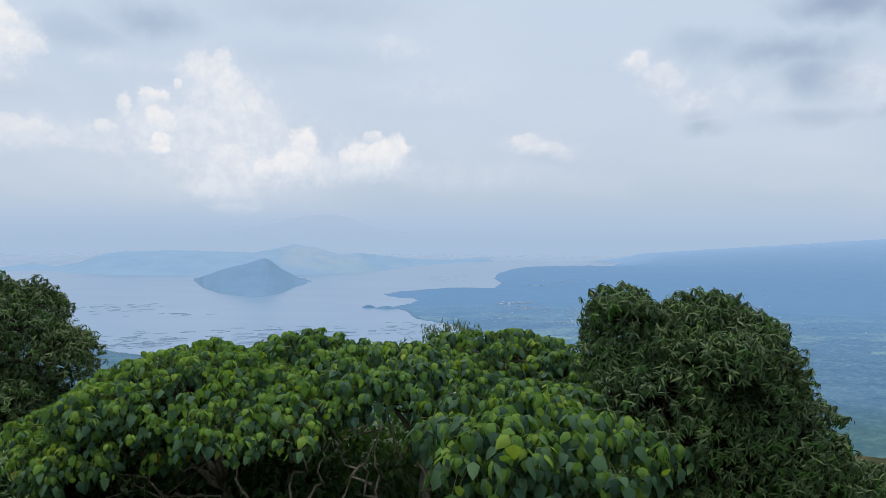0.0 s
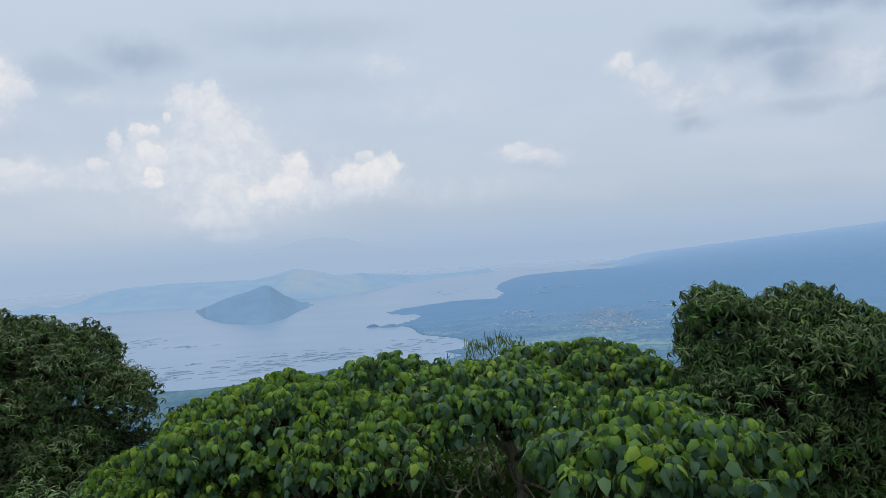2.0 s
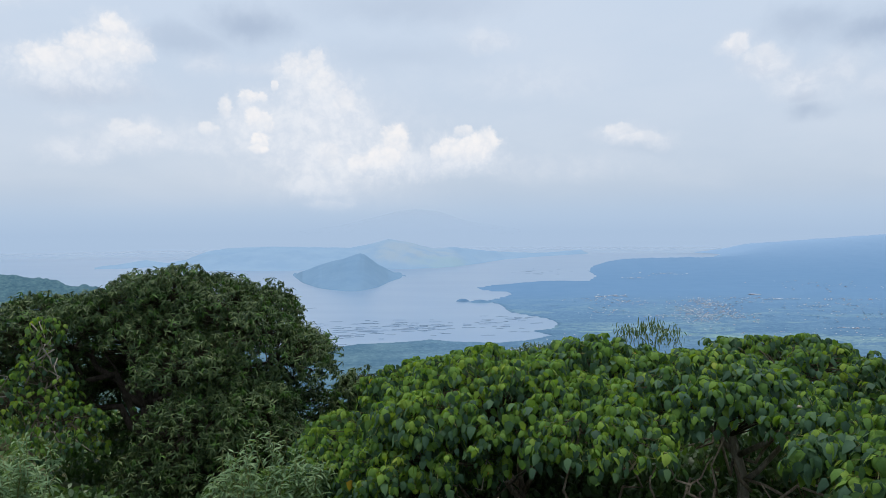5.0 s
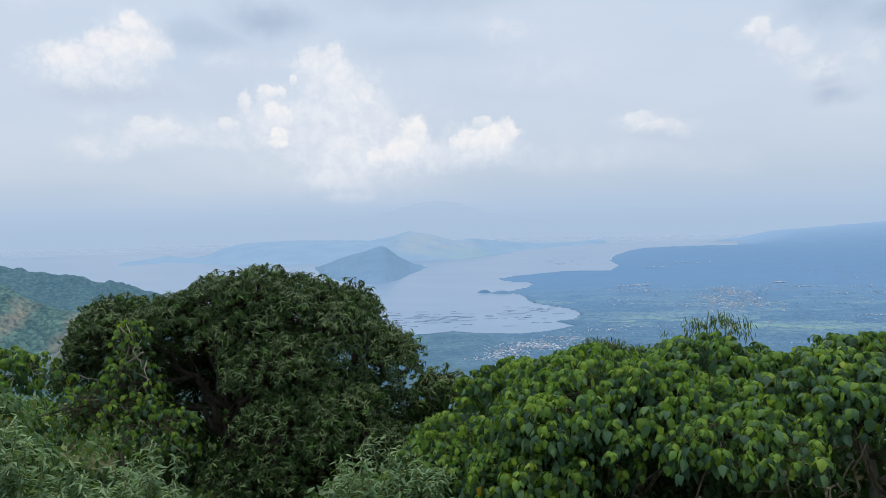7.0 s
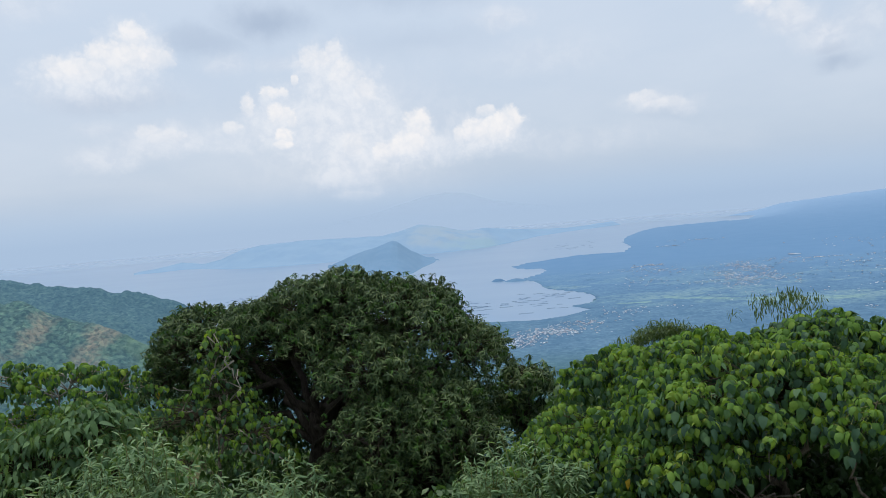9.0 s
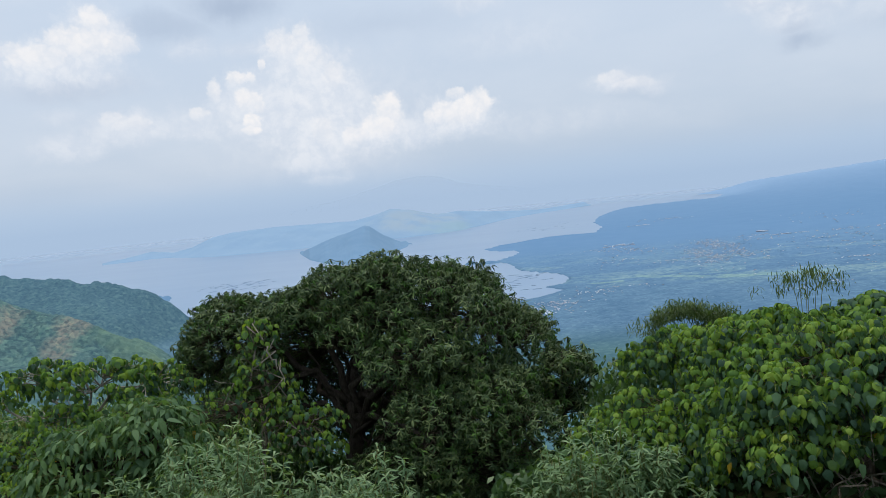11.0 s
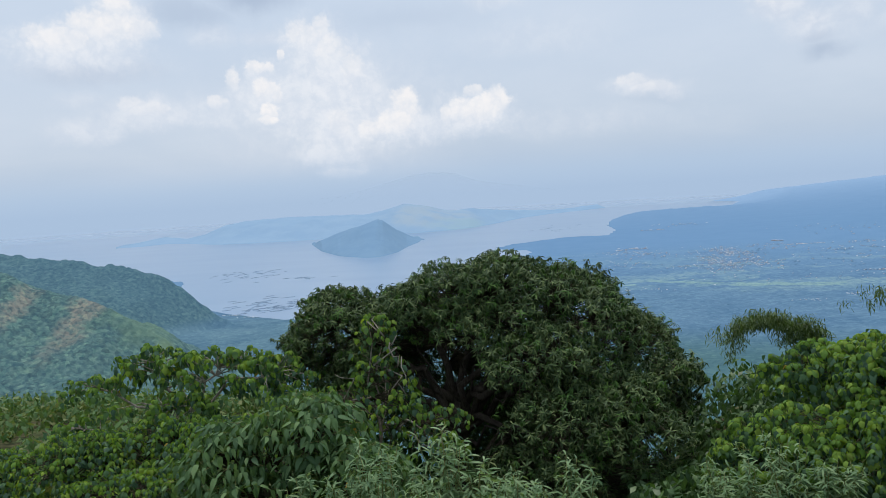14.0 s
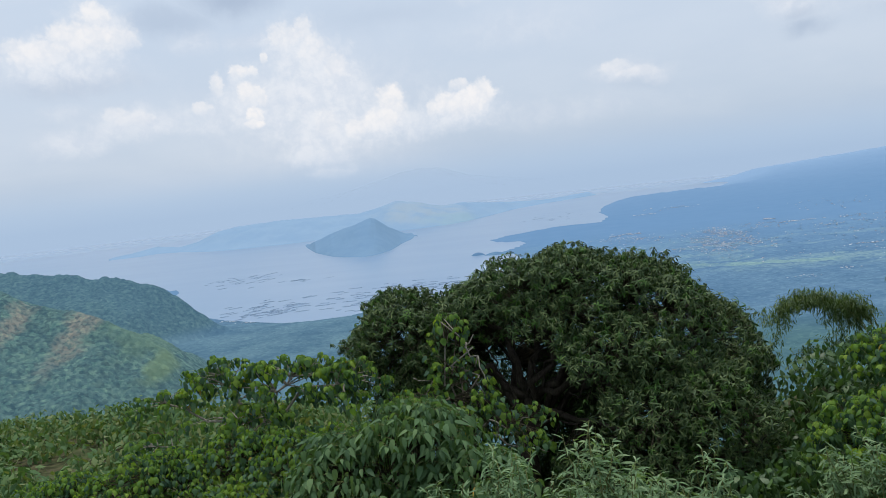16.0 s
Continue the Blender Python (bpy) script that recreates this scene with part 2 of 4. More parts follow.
THICKET_LEAF = leaf_material("thicket leaf", [(0.0, (0.035, 0.08, 0.034)), (0.5, (0.07, 0.14, 0.05)), (1.0, (0.14, 0.23, 0.07))])
DRY_GRASS = leaf_material("dry grass", [(0.0, (0.13, 0.16, 0.06)), (0.5, (0.23, 0.24, 0.10)), (1.0, (0.36, 0.33, 0.17))], 0.7, 0.3, 0.15)


def bark_material(name, dark, light):
    m, n = material(name)
    where = n.vec("MULTIPLY", n.add("ShaderNodeTexCoord").outputs["Object"], (1, 1, 0.3))
    ridges, blotch = n.noise(where, 45.0, 5.0, 0.65), n.noise(where, 5.0, 3.0)
    colour = n.mix(n.span(n.math("ADD", n.math("MULTIPLY", ridges, 0.5), n.math("MULTIPLY", blotch, 0.5)), 0.35, 0.68), dark, light)
    finish(n, surface(n, colour, 0.85, ridges, 0.6, 0.02, 0.2))
    return m


GREY_BARK = bark_material("grey-brown bark", (0.11, 0.09, 0.07), (0.44, 0.37, 0.29))
DARK_BARK = bark_material("dark mango bark", (0.025, 0.02, 0.016), (0.09, 0.075, 0.06))
PALE_BARK = bark_material("pale smooth bark", (0.16, 0.145, 0.12), (0.40, 0.37, 0.31))
TWIG = bark_material("thin dark twigs", (0.03, 0.028, 0.018), (0.10, 0.085, 0.055))
CULM = bark_material("bamboo culm", (0.10, 0.12, 0.04), (0.25, 0.26, 0.10))


def haze_flattened(n, keep):
    """A normal turned part of the way to the zenith: evens out far shading as thick haze would."""
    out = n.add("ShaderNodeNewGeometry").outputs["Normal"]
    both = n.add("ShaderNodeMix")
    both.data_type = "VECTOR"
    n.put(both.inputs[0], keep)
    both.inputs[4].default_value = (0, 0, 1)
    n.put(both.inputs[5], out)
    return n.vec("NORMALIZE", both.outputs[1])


def land_material(name="land", crowns=False):
    """Mainland: earth and scrub close by, woods, fields and bare scars farther off, haze painted in as blue with
    distance over the plain.
    """
    m, n = material(name)
    where = n.add("ShaderNodeNewGeometry").outputs["Position"]
    far = n.vec("LENGTH", n.vec("MULTIPLY", where, (1, 1, 0)))
    xyz = n.add("ShaderNodeSeparateXYZ", Vector=where)
    clump, tract = n.noise(where, 0.35, 4.0, 0.6), n.noise(where, 0.012, 5.0, 0.6)
    near = n.mix(n.span(n.noise(where, 2.2, 6.0, 0.65), 0.35, 0.7), (0.03, 0.035, 0.018), (0.12, 0.11, 0.06))
    near = n.mix(n.span(n.noise(where, 0.5, 5.0, 0.6), 0.45, 0.62), near, n.mix(n.noise(where, 9.0, 3.0), (0.05, 0.08, 0.03), (0.10, 0.14, 0.05)))
    # From here on, slope and plain colours have some haze blue mixed in.
    slope = n.mix(n.span(clump, 0.3, 0.7), (0.050, 0.108, 0.130), (0.102, 0.180, 0.178))
    cell = n.add("ShaderNodeTexVoronoi", Vector=where, Scale=0.42)
    slope = n.mix(1.0, slope, n.ramp(n.add("ShaderNodeSeparateXYZ", Vector=cell.outputs["Color"]).outputs[0], [(0.0, (0.72, 0.74, 0.78)), (0.6, (1.0, 1.0, 1.0)), (1.0, (1.3, 1.28, 1.12))]), "MULTIPLY")
    slope = n.mix(n.span(tract, 0.5, 0.64, 0.0, 0.5), slope, (0.12, 0.20, 0.14))
    glade = n.vec("LENGTH", n.vec("MULTIPLY", n.vec("SUBTRACT", n.vec("ADD", where, n.vec("MULTIPLY", n.noise(where, 0.06, 3.0, 0.6, True), (14, 14, 0))), (-232, 440, -84)), (0.10, 0.03, 0.05)))
    slope = n.mix(n.span(glade, 1.0, 0.4, 0.0, 0.6), slope, (0.15, 0.225, 0.13))
    scar = n.vec("LENGTH", n.vec("MULTIPLY", n.vec("SUBTRACT", n.vec("ADD", where, n.vec("MULTIPLY", n.noise(where, 0.05, 4.0, 0.6, True), (30, 30, 0))), (-276, 444, -60)), (0.075, 0.014, 0.028)))
    scar_b = n.vec("LENGTH", n.vec("MULTIPLY", n.vec("SUBTRACT", n.vec("ADD", where, n.vec("MULTIPLY", n.noise(where, 0.05, 4.0, 0.6, True), (30, 30, 0))), (-312, 438, -50)), (0.10, 0.02, 0.035)))
    slope = n.mix(n.math("MAXIMUM", n.math("MULTIPLY", n.span(scar, 1.0, 0.2, 0.0, 0.42), n.span(clump, 0.35, 0.6, 0.3, 1.0)), n.math("MULTIPLY", n.span(scar_b, 1.0, 0.2, 0.0, 0.42), n.span(clump, 0.35, 0.6, 0.3, 1.0))), slope, (0.34, 0.265, 0.215))
    patch = n.noise(n.vec("MULTIPLY", where, (0.022, 0.022, 0)), 1.0, 4.0, 0.55)
    grove = n.noise(n.vec("MULTIPLY", where, (0.10, 0.07, 0)), 1.0, 5.0, 0.65)
    plain = n.mix(n.span(n.math("ADD", n.math("MULTIPLY", patch, 0.5), n.math("MULTIPLY", grove, 0.5)), 0.36, 0.64), (0.076, 0.156, 0.25), (0.110, 0.203, 0.298))
    plain = n.mix(n.span(far, 640, 500), plain, n.mix(n.span(patch, 0.3, 0.7), (0.054, 0.120, 0.148), (0.077, 0.156, 0.175)))
    fields = n.add("ShaderNodeTexVoronoi", Vector=n.vec("MULTIPLY", where, (0.012, 0.035, 0)), Scale=1.0)
    open_land = n.math("MULTIPLY", n.span(n.math("FRACT", n.math("MULTIPLY", fields.outputs["Color"], 3.0)), 0.55, 0.65), n.span(tract, 0.36, 0.5))
    open_land = n.math("MULTIPLY", open_land, n.math("MULTIPLY", n.span(far, 760, 900), n.span(far, 1500, 1250)))
    plain = n.mix(n.math("MULTIPLY", open_land, n.span(grove, 0.40, 0.52, 0.1, 0.8)), plain, n.mix(n.add("ShaderNodeSeparateXYZ", Vector=fields.outputs["Color"]).outputs[1], (0.17, 0.28, 0.31), (0.24, 0.35, 0.34)))
    for (ax, ay), (bx, by), width in (((112, 902), (186, 846), 10), ((196, 838), (302, 802), 13), ((60, 870), (100, 866), 7)):
        long = math.hypot(bx - ax, by - ay)
        off = n.vec("SUBTRACT", n.vec("ADD", where, n.vec("MULTIPLY", n.vec("SUBTRACT", n.noise(where, 0.04, 4.0, 0.6, True), (0.5, 0.5, 0.5)), (30, 22, 0))), ((ax + bx) / 2, (ay + by) / 2, 0))
        along = n.add("ShaderNodeVectorMath")
        along.operation = "DOT_PRODUCT"
        n.put(along.inputs[0], off)
        along.inputs[1].default_value = ((bx - ax) / long, (by - ay) / long, 0)
        across = n.add("ShaderNodeVectorMath")
        across.operation = "DOT_PRODUCT"
        n.put(across.inputs[0], off)
        across.inputs[1].default_value = ((ay - by) / long, (bx - ax) / long, 0)
        inside = n.math("MULTIPLY", n.span(n.math("ABSOLUTE", along.outputs["Value"]), long * 0.52, long * 0.44), n.span(n.math("ABSOLUTE", across.outputs["Value"]), width, width * 0.7))
        plain = n.mix(n.math("MULTIPLY", inside, n.span(grove, 0.36, 0.5, 0.25, 0.85)), plain, (0.215, 0.335, 0.30))
    plain = n.mix(n.math("MULTIPLY", n.span(xyz.outputs[0], 0, -170), n.span(far, 900, 760)), plain, n.mix(n.span(patch, 0.35, 0.65), (0.068, 0.14, 0.20), (0.102, 0.188, 0.24)))
    # Haze put into the colour: the plain turns bluer, then paler, with distance.
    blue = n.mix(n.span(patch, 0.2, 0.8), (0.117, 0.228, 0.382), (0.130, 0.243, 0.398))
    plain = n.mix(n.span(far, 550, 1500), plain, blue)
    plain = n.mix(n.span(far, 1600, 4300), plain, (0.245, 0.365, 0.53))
    # More painted haze: the farther spur is tinted blue.
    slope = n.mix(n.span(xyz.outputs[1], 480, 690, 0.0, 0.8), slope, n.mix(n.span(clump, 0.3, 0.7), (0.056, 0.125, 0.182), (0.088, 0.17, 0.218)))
    hill = n.math("MULTIPLY", n.span(xyz.outputs[2], LAKE + 3, LAKE + 14), n.span(far, 1150, 900))
    land = n.mix(hill, plain, slope)
    land = n.mix(n.span(far, 40, 160), near, land)
    trees = n.add("ShaderNodeSeparateXYZ", Vector=n.add("ShaderNodeTexVoronoi", Vector=where, Scale=0.3).outputs["Color"]).outputs[0]
    land = n.mix(n.math("MULTIPLY", n.span(far, 1500, 900), n.span(far, 120, 300)), land, n.mix(1.0, land, n.ramp(trees, [(0.0, (0.82, 0.86, 0.9)), (0.7, (1.0, 1.0, 1.0)), (1.0, (1.2, 1.16, 1.08))]), "MULTIPLY"))
    if crowns:
        land = n.mix(1.0, land, n.ramp(one_each(n), [(0.0, (0.86, 0.88, 0.9)), (0.5, (1.05, 1.05, 1.04)), (1.0, (1.34, 1.32, 1.18))]), "MULTIPLY")
    height_map = n.math("ADD", clump, n.math("MULTIPLY", cell.outputs["Distance"], -0.5))
    # Far normals lean to the zenith, flattening the relief in place of haze.
    relief = n.add("ShaderNodeBump", Strength=n.math("MULTIPLY", hill, 0.15 if crowns else 0.4), Distance=1.0, Height=height_map, Normal=haze_flattened(n, n.span(far, 60, 300, 1.0, 0.2 if crowns else 0.42))).outputs[0]
    b = n.add("ShaderNodeBsdfPrincipled", Base_Color=land, Roughness=0.95, Normal=relief)
    b.inputs["Specular IOR Level"].default_value = 0.05
    finish(n, b.outputs[0])
    return m


def hazed_material(name, dark, light, scale=0.02, keep=1.0, bare=None):
    """Far things with haze painted into their base colour and flattened shading; bare gives the place, reach and colour
    of open ground.
    """
    m, n = material(name)
    where = n.add("ShaderNodeNewGeometry").outputs["Position"]
    patchy = n.noise(where, scale, 5.0, 0.6)
    colour = n.mix(n.span(patchy, 0.3, 0.7), dark, light)
    for centre, reach, tint in bare or ():
        off = n.vec("LENGTH", n.vec("DIVIDE", n.vec("SUBTRACT", where, centre), reach))
        colour = n.mix(n.math("MULTIPLY", n.span(off, 1.1, 0.5), n.span(patchy, 0.35, 0.6, 0.2, 0.9)), colour, tint)
    b = n.add("ShaderNodeBsdfPrincipled", Base_Color=colour, Roughness=0.95, Normal=haze_flattened(n, keep))
    b.inputs["Specular IOR Level"].default_value = 0.0
    finish(n, b.outputs[0])
    return m


def water_material():
    m, n = material("lake water")
    where = n.add("ShaderNodeNewGeometry").outputs["Position"]
    streak = n.noise(n.vec("MULTIPLY", where, (0.004, 0.012, 0)), 1.0, 5.0, 0.6)
    chop = n.noise(n.vec("MULTIPLY", where, (0.25, 0.6, 0)), 1.0, 4.0, 0.6)
    colour = n.mix(n.span(streak, 0.3, 0.7), (0.145, 0.25, 0.40), (0.175, 0.28, 0.42))
    b = n.add("ShaderNodeBsdfPrincipled", Base_Color=colour, Roughness=0.28, IOR=1.33)
    n.put(b.inputs["Normal"], n.add("ShaderNodeBump", Strength=0.04, Distance=0.2, Height=chop).outputs[0])
    # Far water turns transparent and lets the sky colour through, imitating haze.
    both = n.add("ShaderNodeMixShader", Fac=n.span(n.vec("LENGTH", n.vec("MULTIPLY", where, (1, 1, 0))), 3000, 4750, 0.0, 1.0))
    n.tree.links.new(b.outputs[0], both.inputs[1])
    n.tree.links.new(n.add("ShaderNodeBsdfTransparent").outputs[0], both.inputs[2])
    finish(n, both.outputs[0])
    return m


def house_material():
    m, n = material("far walls and roofs, haze-tinted")
    pick = one_each(n)
    # Haze painted in: palette drawn towards pale blue, normals flattened.
    b = n.add("ShaderNodeBsdfPrincipled", Roughness=0.8, Normal=haze_flattened(n, 0.3), Base_Color=n.ramp(pick, [(0.0, (0.58, 0.65, 0.74)), (0.25, (0.42, 0.51, 0.62)), (0.45, (0.40, 0.43, 0.51)), (0.68, (0.47, 0.42, 0.47)), (0.84, (0.32, 0.43, 0.56)), (0.93, (0.54, 0.61, 0.70)), (1.0, (0.85, 0.88, 0.92))]))
    finish(n, b.outputs[0])
    return m


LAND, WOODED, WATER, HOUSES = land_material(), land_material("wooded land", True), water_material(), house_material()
# The island's pale blue is haze painted into its colour.
ISLAND_HAZE = hazed_material("volcano island, hazed pale blue", (0.222, 0.338, 0.484), (0.248, 0.364, 0.502), 0.012, 0.25,
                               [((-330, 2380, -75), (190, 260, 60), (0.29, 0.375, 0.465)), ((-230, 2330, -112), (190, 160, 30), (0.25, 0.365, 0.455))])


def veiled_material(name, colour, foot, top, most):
    """A mountain faded by transparency in place of haze, more and more towards its foot."""
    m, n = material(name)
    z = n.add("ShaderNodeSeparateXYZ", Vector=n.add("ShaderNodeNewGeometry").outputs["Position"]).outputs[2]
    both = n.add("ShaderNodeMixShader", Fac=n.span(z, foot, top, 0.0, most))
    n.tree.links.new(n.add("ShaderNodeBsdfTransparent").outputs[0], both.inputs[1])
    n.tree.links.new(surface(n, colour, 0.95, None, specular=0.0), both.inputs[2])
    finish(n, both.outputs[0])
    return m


# The cone's blue is painted haze too, a little deeper as it lies nearer.
CONE_HAZE = hazed_material("near cone, hazy blue", (0.158, 0.268, 0.405), (0.176, 0.288, 0.422), 0.03, 0.22)
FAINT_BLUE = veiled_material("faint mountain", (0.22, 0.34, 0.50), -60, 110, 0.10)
# Pens take a pale blue that stands in for haze over the water.
PEN = hazed_material("hazed bamboo and nets", (0.25, 0.33, 0.43), (0.29, 0.37, 0.47), 0.3)


# ---- mesh helpers ----
def mesh_of(name, verts, faces, smooth=True):
    me = bpy.data.meshes.new(name)
    me.from_pydata(np.asarray(verts, float).tolist(), [], [list(f) for f in faces])
    if smooth:
        me.polygons.foreach_set("use_smooth", [True] * len(me.polygons))
    me.update()
    return me


def quads_of(name, verts, quads):
    """A mesh of many four-sided faces, quickly."""
    me = bpy.data.meshes.new(name)
    me.vertices.add(len(verts))
    me.vertices.foreach_set("co", np.asarray(verts, np.float32).ravel())
    me.loops.add(4 * len(quads))
    me.loops.foreach_set("vertex_index", np.asarray(quads, np.int32).ravel())
    me.polygons.add(len(quads))
    me.polygons.foreach_set("loop_start", np.arange(0, 4 * len(quads), 4, dtype=np.int32))
    me.polygons.foreach_set("use_smooth", np.ones(len(quads), bool))
    me.update(calc_edges=True)
    return me


def strewn(name, leaves, shapes):
    """One mesh of many leaves: each a turn and a place."""
    verts, quads, count = [], [], 0
    for s, (v, f) in enumerate(shapes):
        mine = leaves[s :: len(shapes)]
        if mine:
            turns, bases = np.array([t for t, _ in mine]), np.array([b for _, b in mine])
            verts.append((np.einsum("vj,mij->mvi", v, turns) + bases[:, None]).reshape(-1, 3))
            quads.append((np.array(f)[None] + count + (np.arange(len(mine)) * len(v))[:, None, None]).reshape(-1, 4))
            count += len(mine) * len(v)
    return quads_of(name, np.concatenate(verts), np.concatenate(quads))


def part(name, me, mat, parent, label=""):
    """Links a mesh as one object under a thing or part."""
    if not me.materials:
        me.materials.append(mat)
    ob = new(name, me)
    if parent is not None:
        ob.parent = parent
        ob.matrix_parent_inverse = parent.matrix_world.inverted()
    return tagged(ob, label)


def thing(name, at, label, category, group="", kind=""):
    ob = new(name)
    ob.location = at
    ob.matrix_world = Matrix.Translation(at)
    ob.empty_display_size = 0.2
    return tagged(ob, label, category, group, kind)


class Heap:
    """Collects pieces into one mesh."""

    def __init__(self):
        self.verts, self.faces, self.count = [], [], 0

    def put(self, verts, faces):
        self.verts.append(np.asarray(verts, float))
        self.faces.extend([tuple(i + self.count for i in f) for f in faces])
        self.count += len(verts)

    def tube(self, points, radii, sides=6, capped=True):
        """A round limb through the points."""
        p = np.asarray(points, float)
        ahead = np.gradient(p, axis=0)
        ahead /= np.linalg.norm(ahead, axis=1)[:, None] + 1e-9
        side = np.cross(ahead, (0.31, 0.17, 0.93) if abs(ahead[0][2]) < 0.9 else (1.0, 0.2, 0.1))
        side /= np.linalg.norm(side, axis=1)[:, None] + 1e-9
        other = np.cross(ahead, side)
        turn = np.linspace(0, 2 * np.pi, sides, endpoint=False)
        ring = np.cos(turn)[None, :, None] * side[:, None] + np.sin(turn)[None, :, None] * other[:, None]
        verts = (p[:, None] + ring * np.asarray(radii, float)[:, None, None]).reshape(-1, 3)
        faces = [(a * sides + b, a * sides + (b + 1) % sides, (a + 1) * sides + (b + 1) % sides, (a + 1) * sides + b) for a in range(len(p) - 1) for b in range(sides)]
        if capped:
            faces += [tuple(range(sides))[::-1], tuple((len(p) - 1) * sides + b for b in range(sides))]
        self.put(verts, faces)

    def mesh(self, name, smooth=True):
        return mesh_of(name, np.concatenate(self.verts), self.faces, smooth)


def bend(a, b, sag, steps, rng, wobble=0.06):
    """A crooked line from a to b."""
    a, b = np.asarray(a, float), np.asarray(b, float)
    t = np.linspace(0, 1, steps)[:, None]
    span = np.linalg.norm(b - a)
    crook = rng.normal(0, wobble * span, (steps, 3)) * np.sin(np.pi * t)
    return a + (b - a) * t + np.array([0, 0, 1.0]) * sag * span * np.sin(np.pi * t) + crook


# ---- the ground, the lake and the distance ----
COAST = np.array([
    (-4900, 1700), (-2500, 1600), (-900, 1380), (-560, 1130), (-499, 988), (-438, 891), (-385, 820), (-342, 780), (-308, 757), (-260, 727), (-226, 727), (-194, 737),
    (-169, 768), (-125, 784), (-98, 803), (-70, 790), (-26, 785), (3, 804), (31, 842), (11, 879), (31, 894), (42, 942), (35, 986), (-17, 1066), (-36, 1178), (-60, 1225),
    (-39, 1284), (-15, 1380), (-69, 1424), (-91, 1493), (-62, 1560), (-12, 1600)])
COAST = np.vstack([COAST, [(52, 1650), (144, 1690), (176, 1850), (176, 2060), (215, 2330), (300, 2520), (480, 2660), (640, 2740), (820, 3250), (747, 3450), (1000, 3900), (1300, 4600), (1400, 5200)]])


def inland(x, y):
    """How far each place lies inside the mainland; minus out on the lake."""
    near = np.full(x.shape, 1e9)
    for (ax, ay), (bx, by) in zip(COAST[:-1], COAST[1:]):
        dx, dy = bx - ax, by - ay
        t = np.clip(((x - ax) * dx + (y - ay) * dy) / (dx * dx + dy * dy), 0, 1)
        near = np.minimum(near, np.hypot(x - ax - t * dx, y - ay - t * dy))
    ring = np.vstack([COAST, [(6000, 5200), (6000, -6000), (-6000, -6000), (-6000, 1700)]])
    inside = np.zeros(x.shape, bool)
    for (ax, ay), (bx, by) in zip(ring, np.roll(ring, -1, 0)):
        if ay != by:
            inside ^= ((ay > y) != (by > y)) & (x < (bx - ax) * (y - ay) / (by - ay) + ax)
    return np.where(inside, near, -near)


def rough(x, y, size, octaves=4, seed=0.0):
    flat = [noise.fractal(Vector((a / size, b / size, seed)), 0.9, 2.1, octaves) for a, b in zip(x.ravel().tolist(), y.ravel().tolist())]
    return np.array(flat).reshape(x.shape)


def step(v, a, b):
    t = np.clip((v - a) / (b - a), 0, 1)
    return t * t * (3 - 2 * t)


def near_height(x, y):
    """The ridge that the path runs along, the slope below it, and the shelf of hillside farther on."""
    ridge = 0.35 - 0.05 * np.clip(x, -9, 12)
    bank = np.interp(y, [-30, 2.0, 4.5, 6.0, 8.0, 11.5, 15.0, 22.0, 60.0, 240.0], [0.0, 0.0, -0.8, -1.45, -2.1, -2.9, -4.4, -9.0, -37.0, -121.0])
    shelf = np.interp(y, [-30, 2.0, 5.0, 9.0, 13.0, 20.0, 27.0, 60.0, 240.0], [0.0, 0.0, -1.3, -2.9, -3.6, -4.3, -6.5, -34.0, -121.0])
    terrace = np.interp(y, [-30, 2.0, 4.5, 6.0, 8.0, 11.6, 14.0, 22.0, 60.0, 240.0], [0.0, 0.0, -0.8, -1.3, -1.5, -1.5, -2.6, -8.0, -37.0, -121.0])
    bank = bank + (terrace - bank) * step(x, -5.2, -3.6)
    return ridge * step(y, 90, 30) + bank + (shelf - bank) * step(x, -10.5, -14.5)


def height(x, y):
    deep = inland(x, y)
    low = LAKE + np.where(deep > 0, 0.6 + np.minimum(deep, 500) * 0.006, -2.0 + np.maximum(deep, -40) * 0.2)
    low += np.where(deep > 0, np.minimum(deep / 40, 1), 0) * (7 * np.exp(-((x - 70) / 120) ** 2 - ((y - 1560) / 90) ** 2) + 20 * np.exp(-((x - 400) / 220) ** 2 - ((y - 2330) / 210) ** 2))
    low += np.where(deep > 0, np.minimum(deep / 200, 1), 0) * np.clip((x - 420) * 0.07, 0, 110) * step(y, 1000, 2900) * step(y, 4300, 3200)
    crest = np.interp(x, [-1600, -900, -533, -474, -416, -371, -356, -343, -322, -300], [40, -2, -36, -46, -55, -67, -80, -92, -108, -119])
    spur = crest - np.abs(y - 700 - 0.1 * (x + 400)) * np.where(y > 700, 0.6, 0.36)
    crest_b = np.interp(x, [-900, -500, -348, -326, -289, -264, -230, -198, -160], [60, -8, -37, -45, -59, -69, -92, -103, -121])
    spur_b = crest_b - np.abs(y - 450) * 0.42
    hills = np.maximum(spur, spur_b)
    close = near_height(x, y)
    ground = np.maximum(np.maximum(low, np.where(deep > -5, hills, -500)), np.where(y < 320, close, -500))
    return ground, deep


def crowns_on(x, y, r):
    """The domes of the tree tops over the wooded spurs."""
    out = np.zeros(x.shape)
    flat = out.ravel()
    wooded = np.flatnonzero(((r > 260) & (r < 1000) & (y > 100)).ravel())
    xs, ys = x.ravel()[wooded].tolist(), y.ravel()[wooded].tolist()
    flat[wooded] = [1.3 - 1.5 * noise.voronoi(Vector((a / 3.0, b / 3.6, 0.0)))[0][0] for a, b in zip(xs, ys)]
    return out


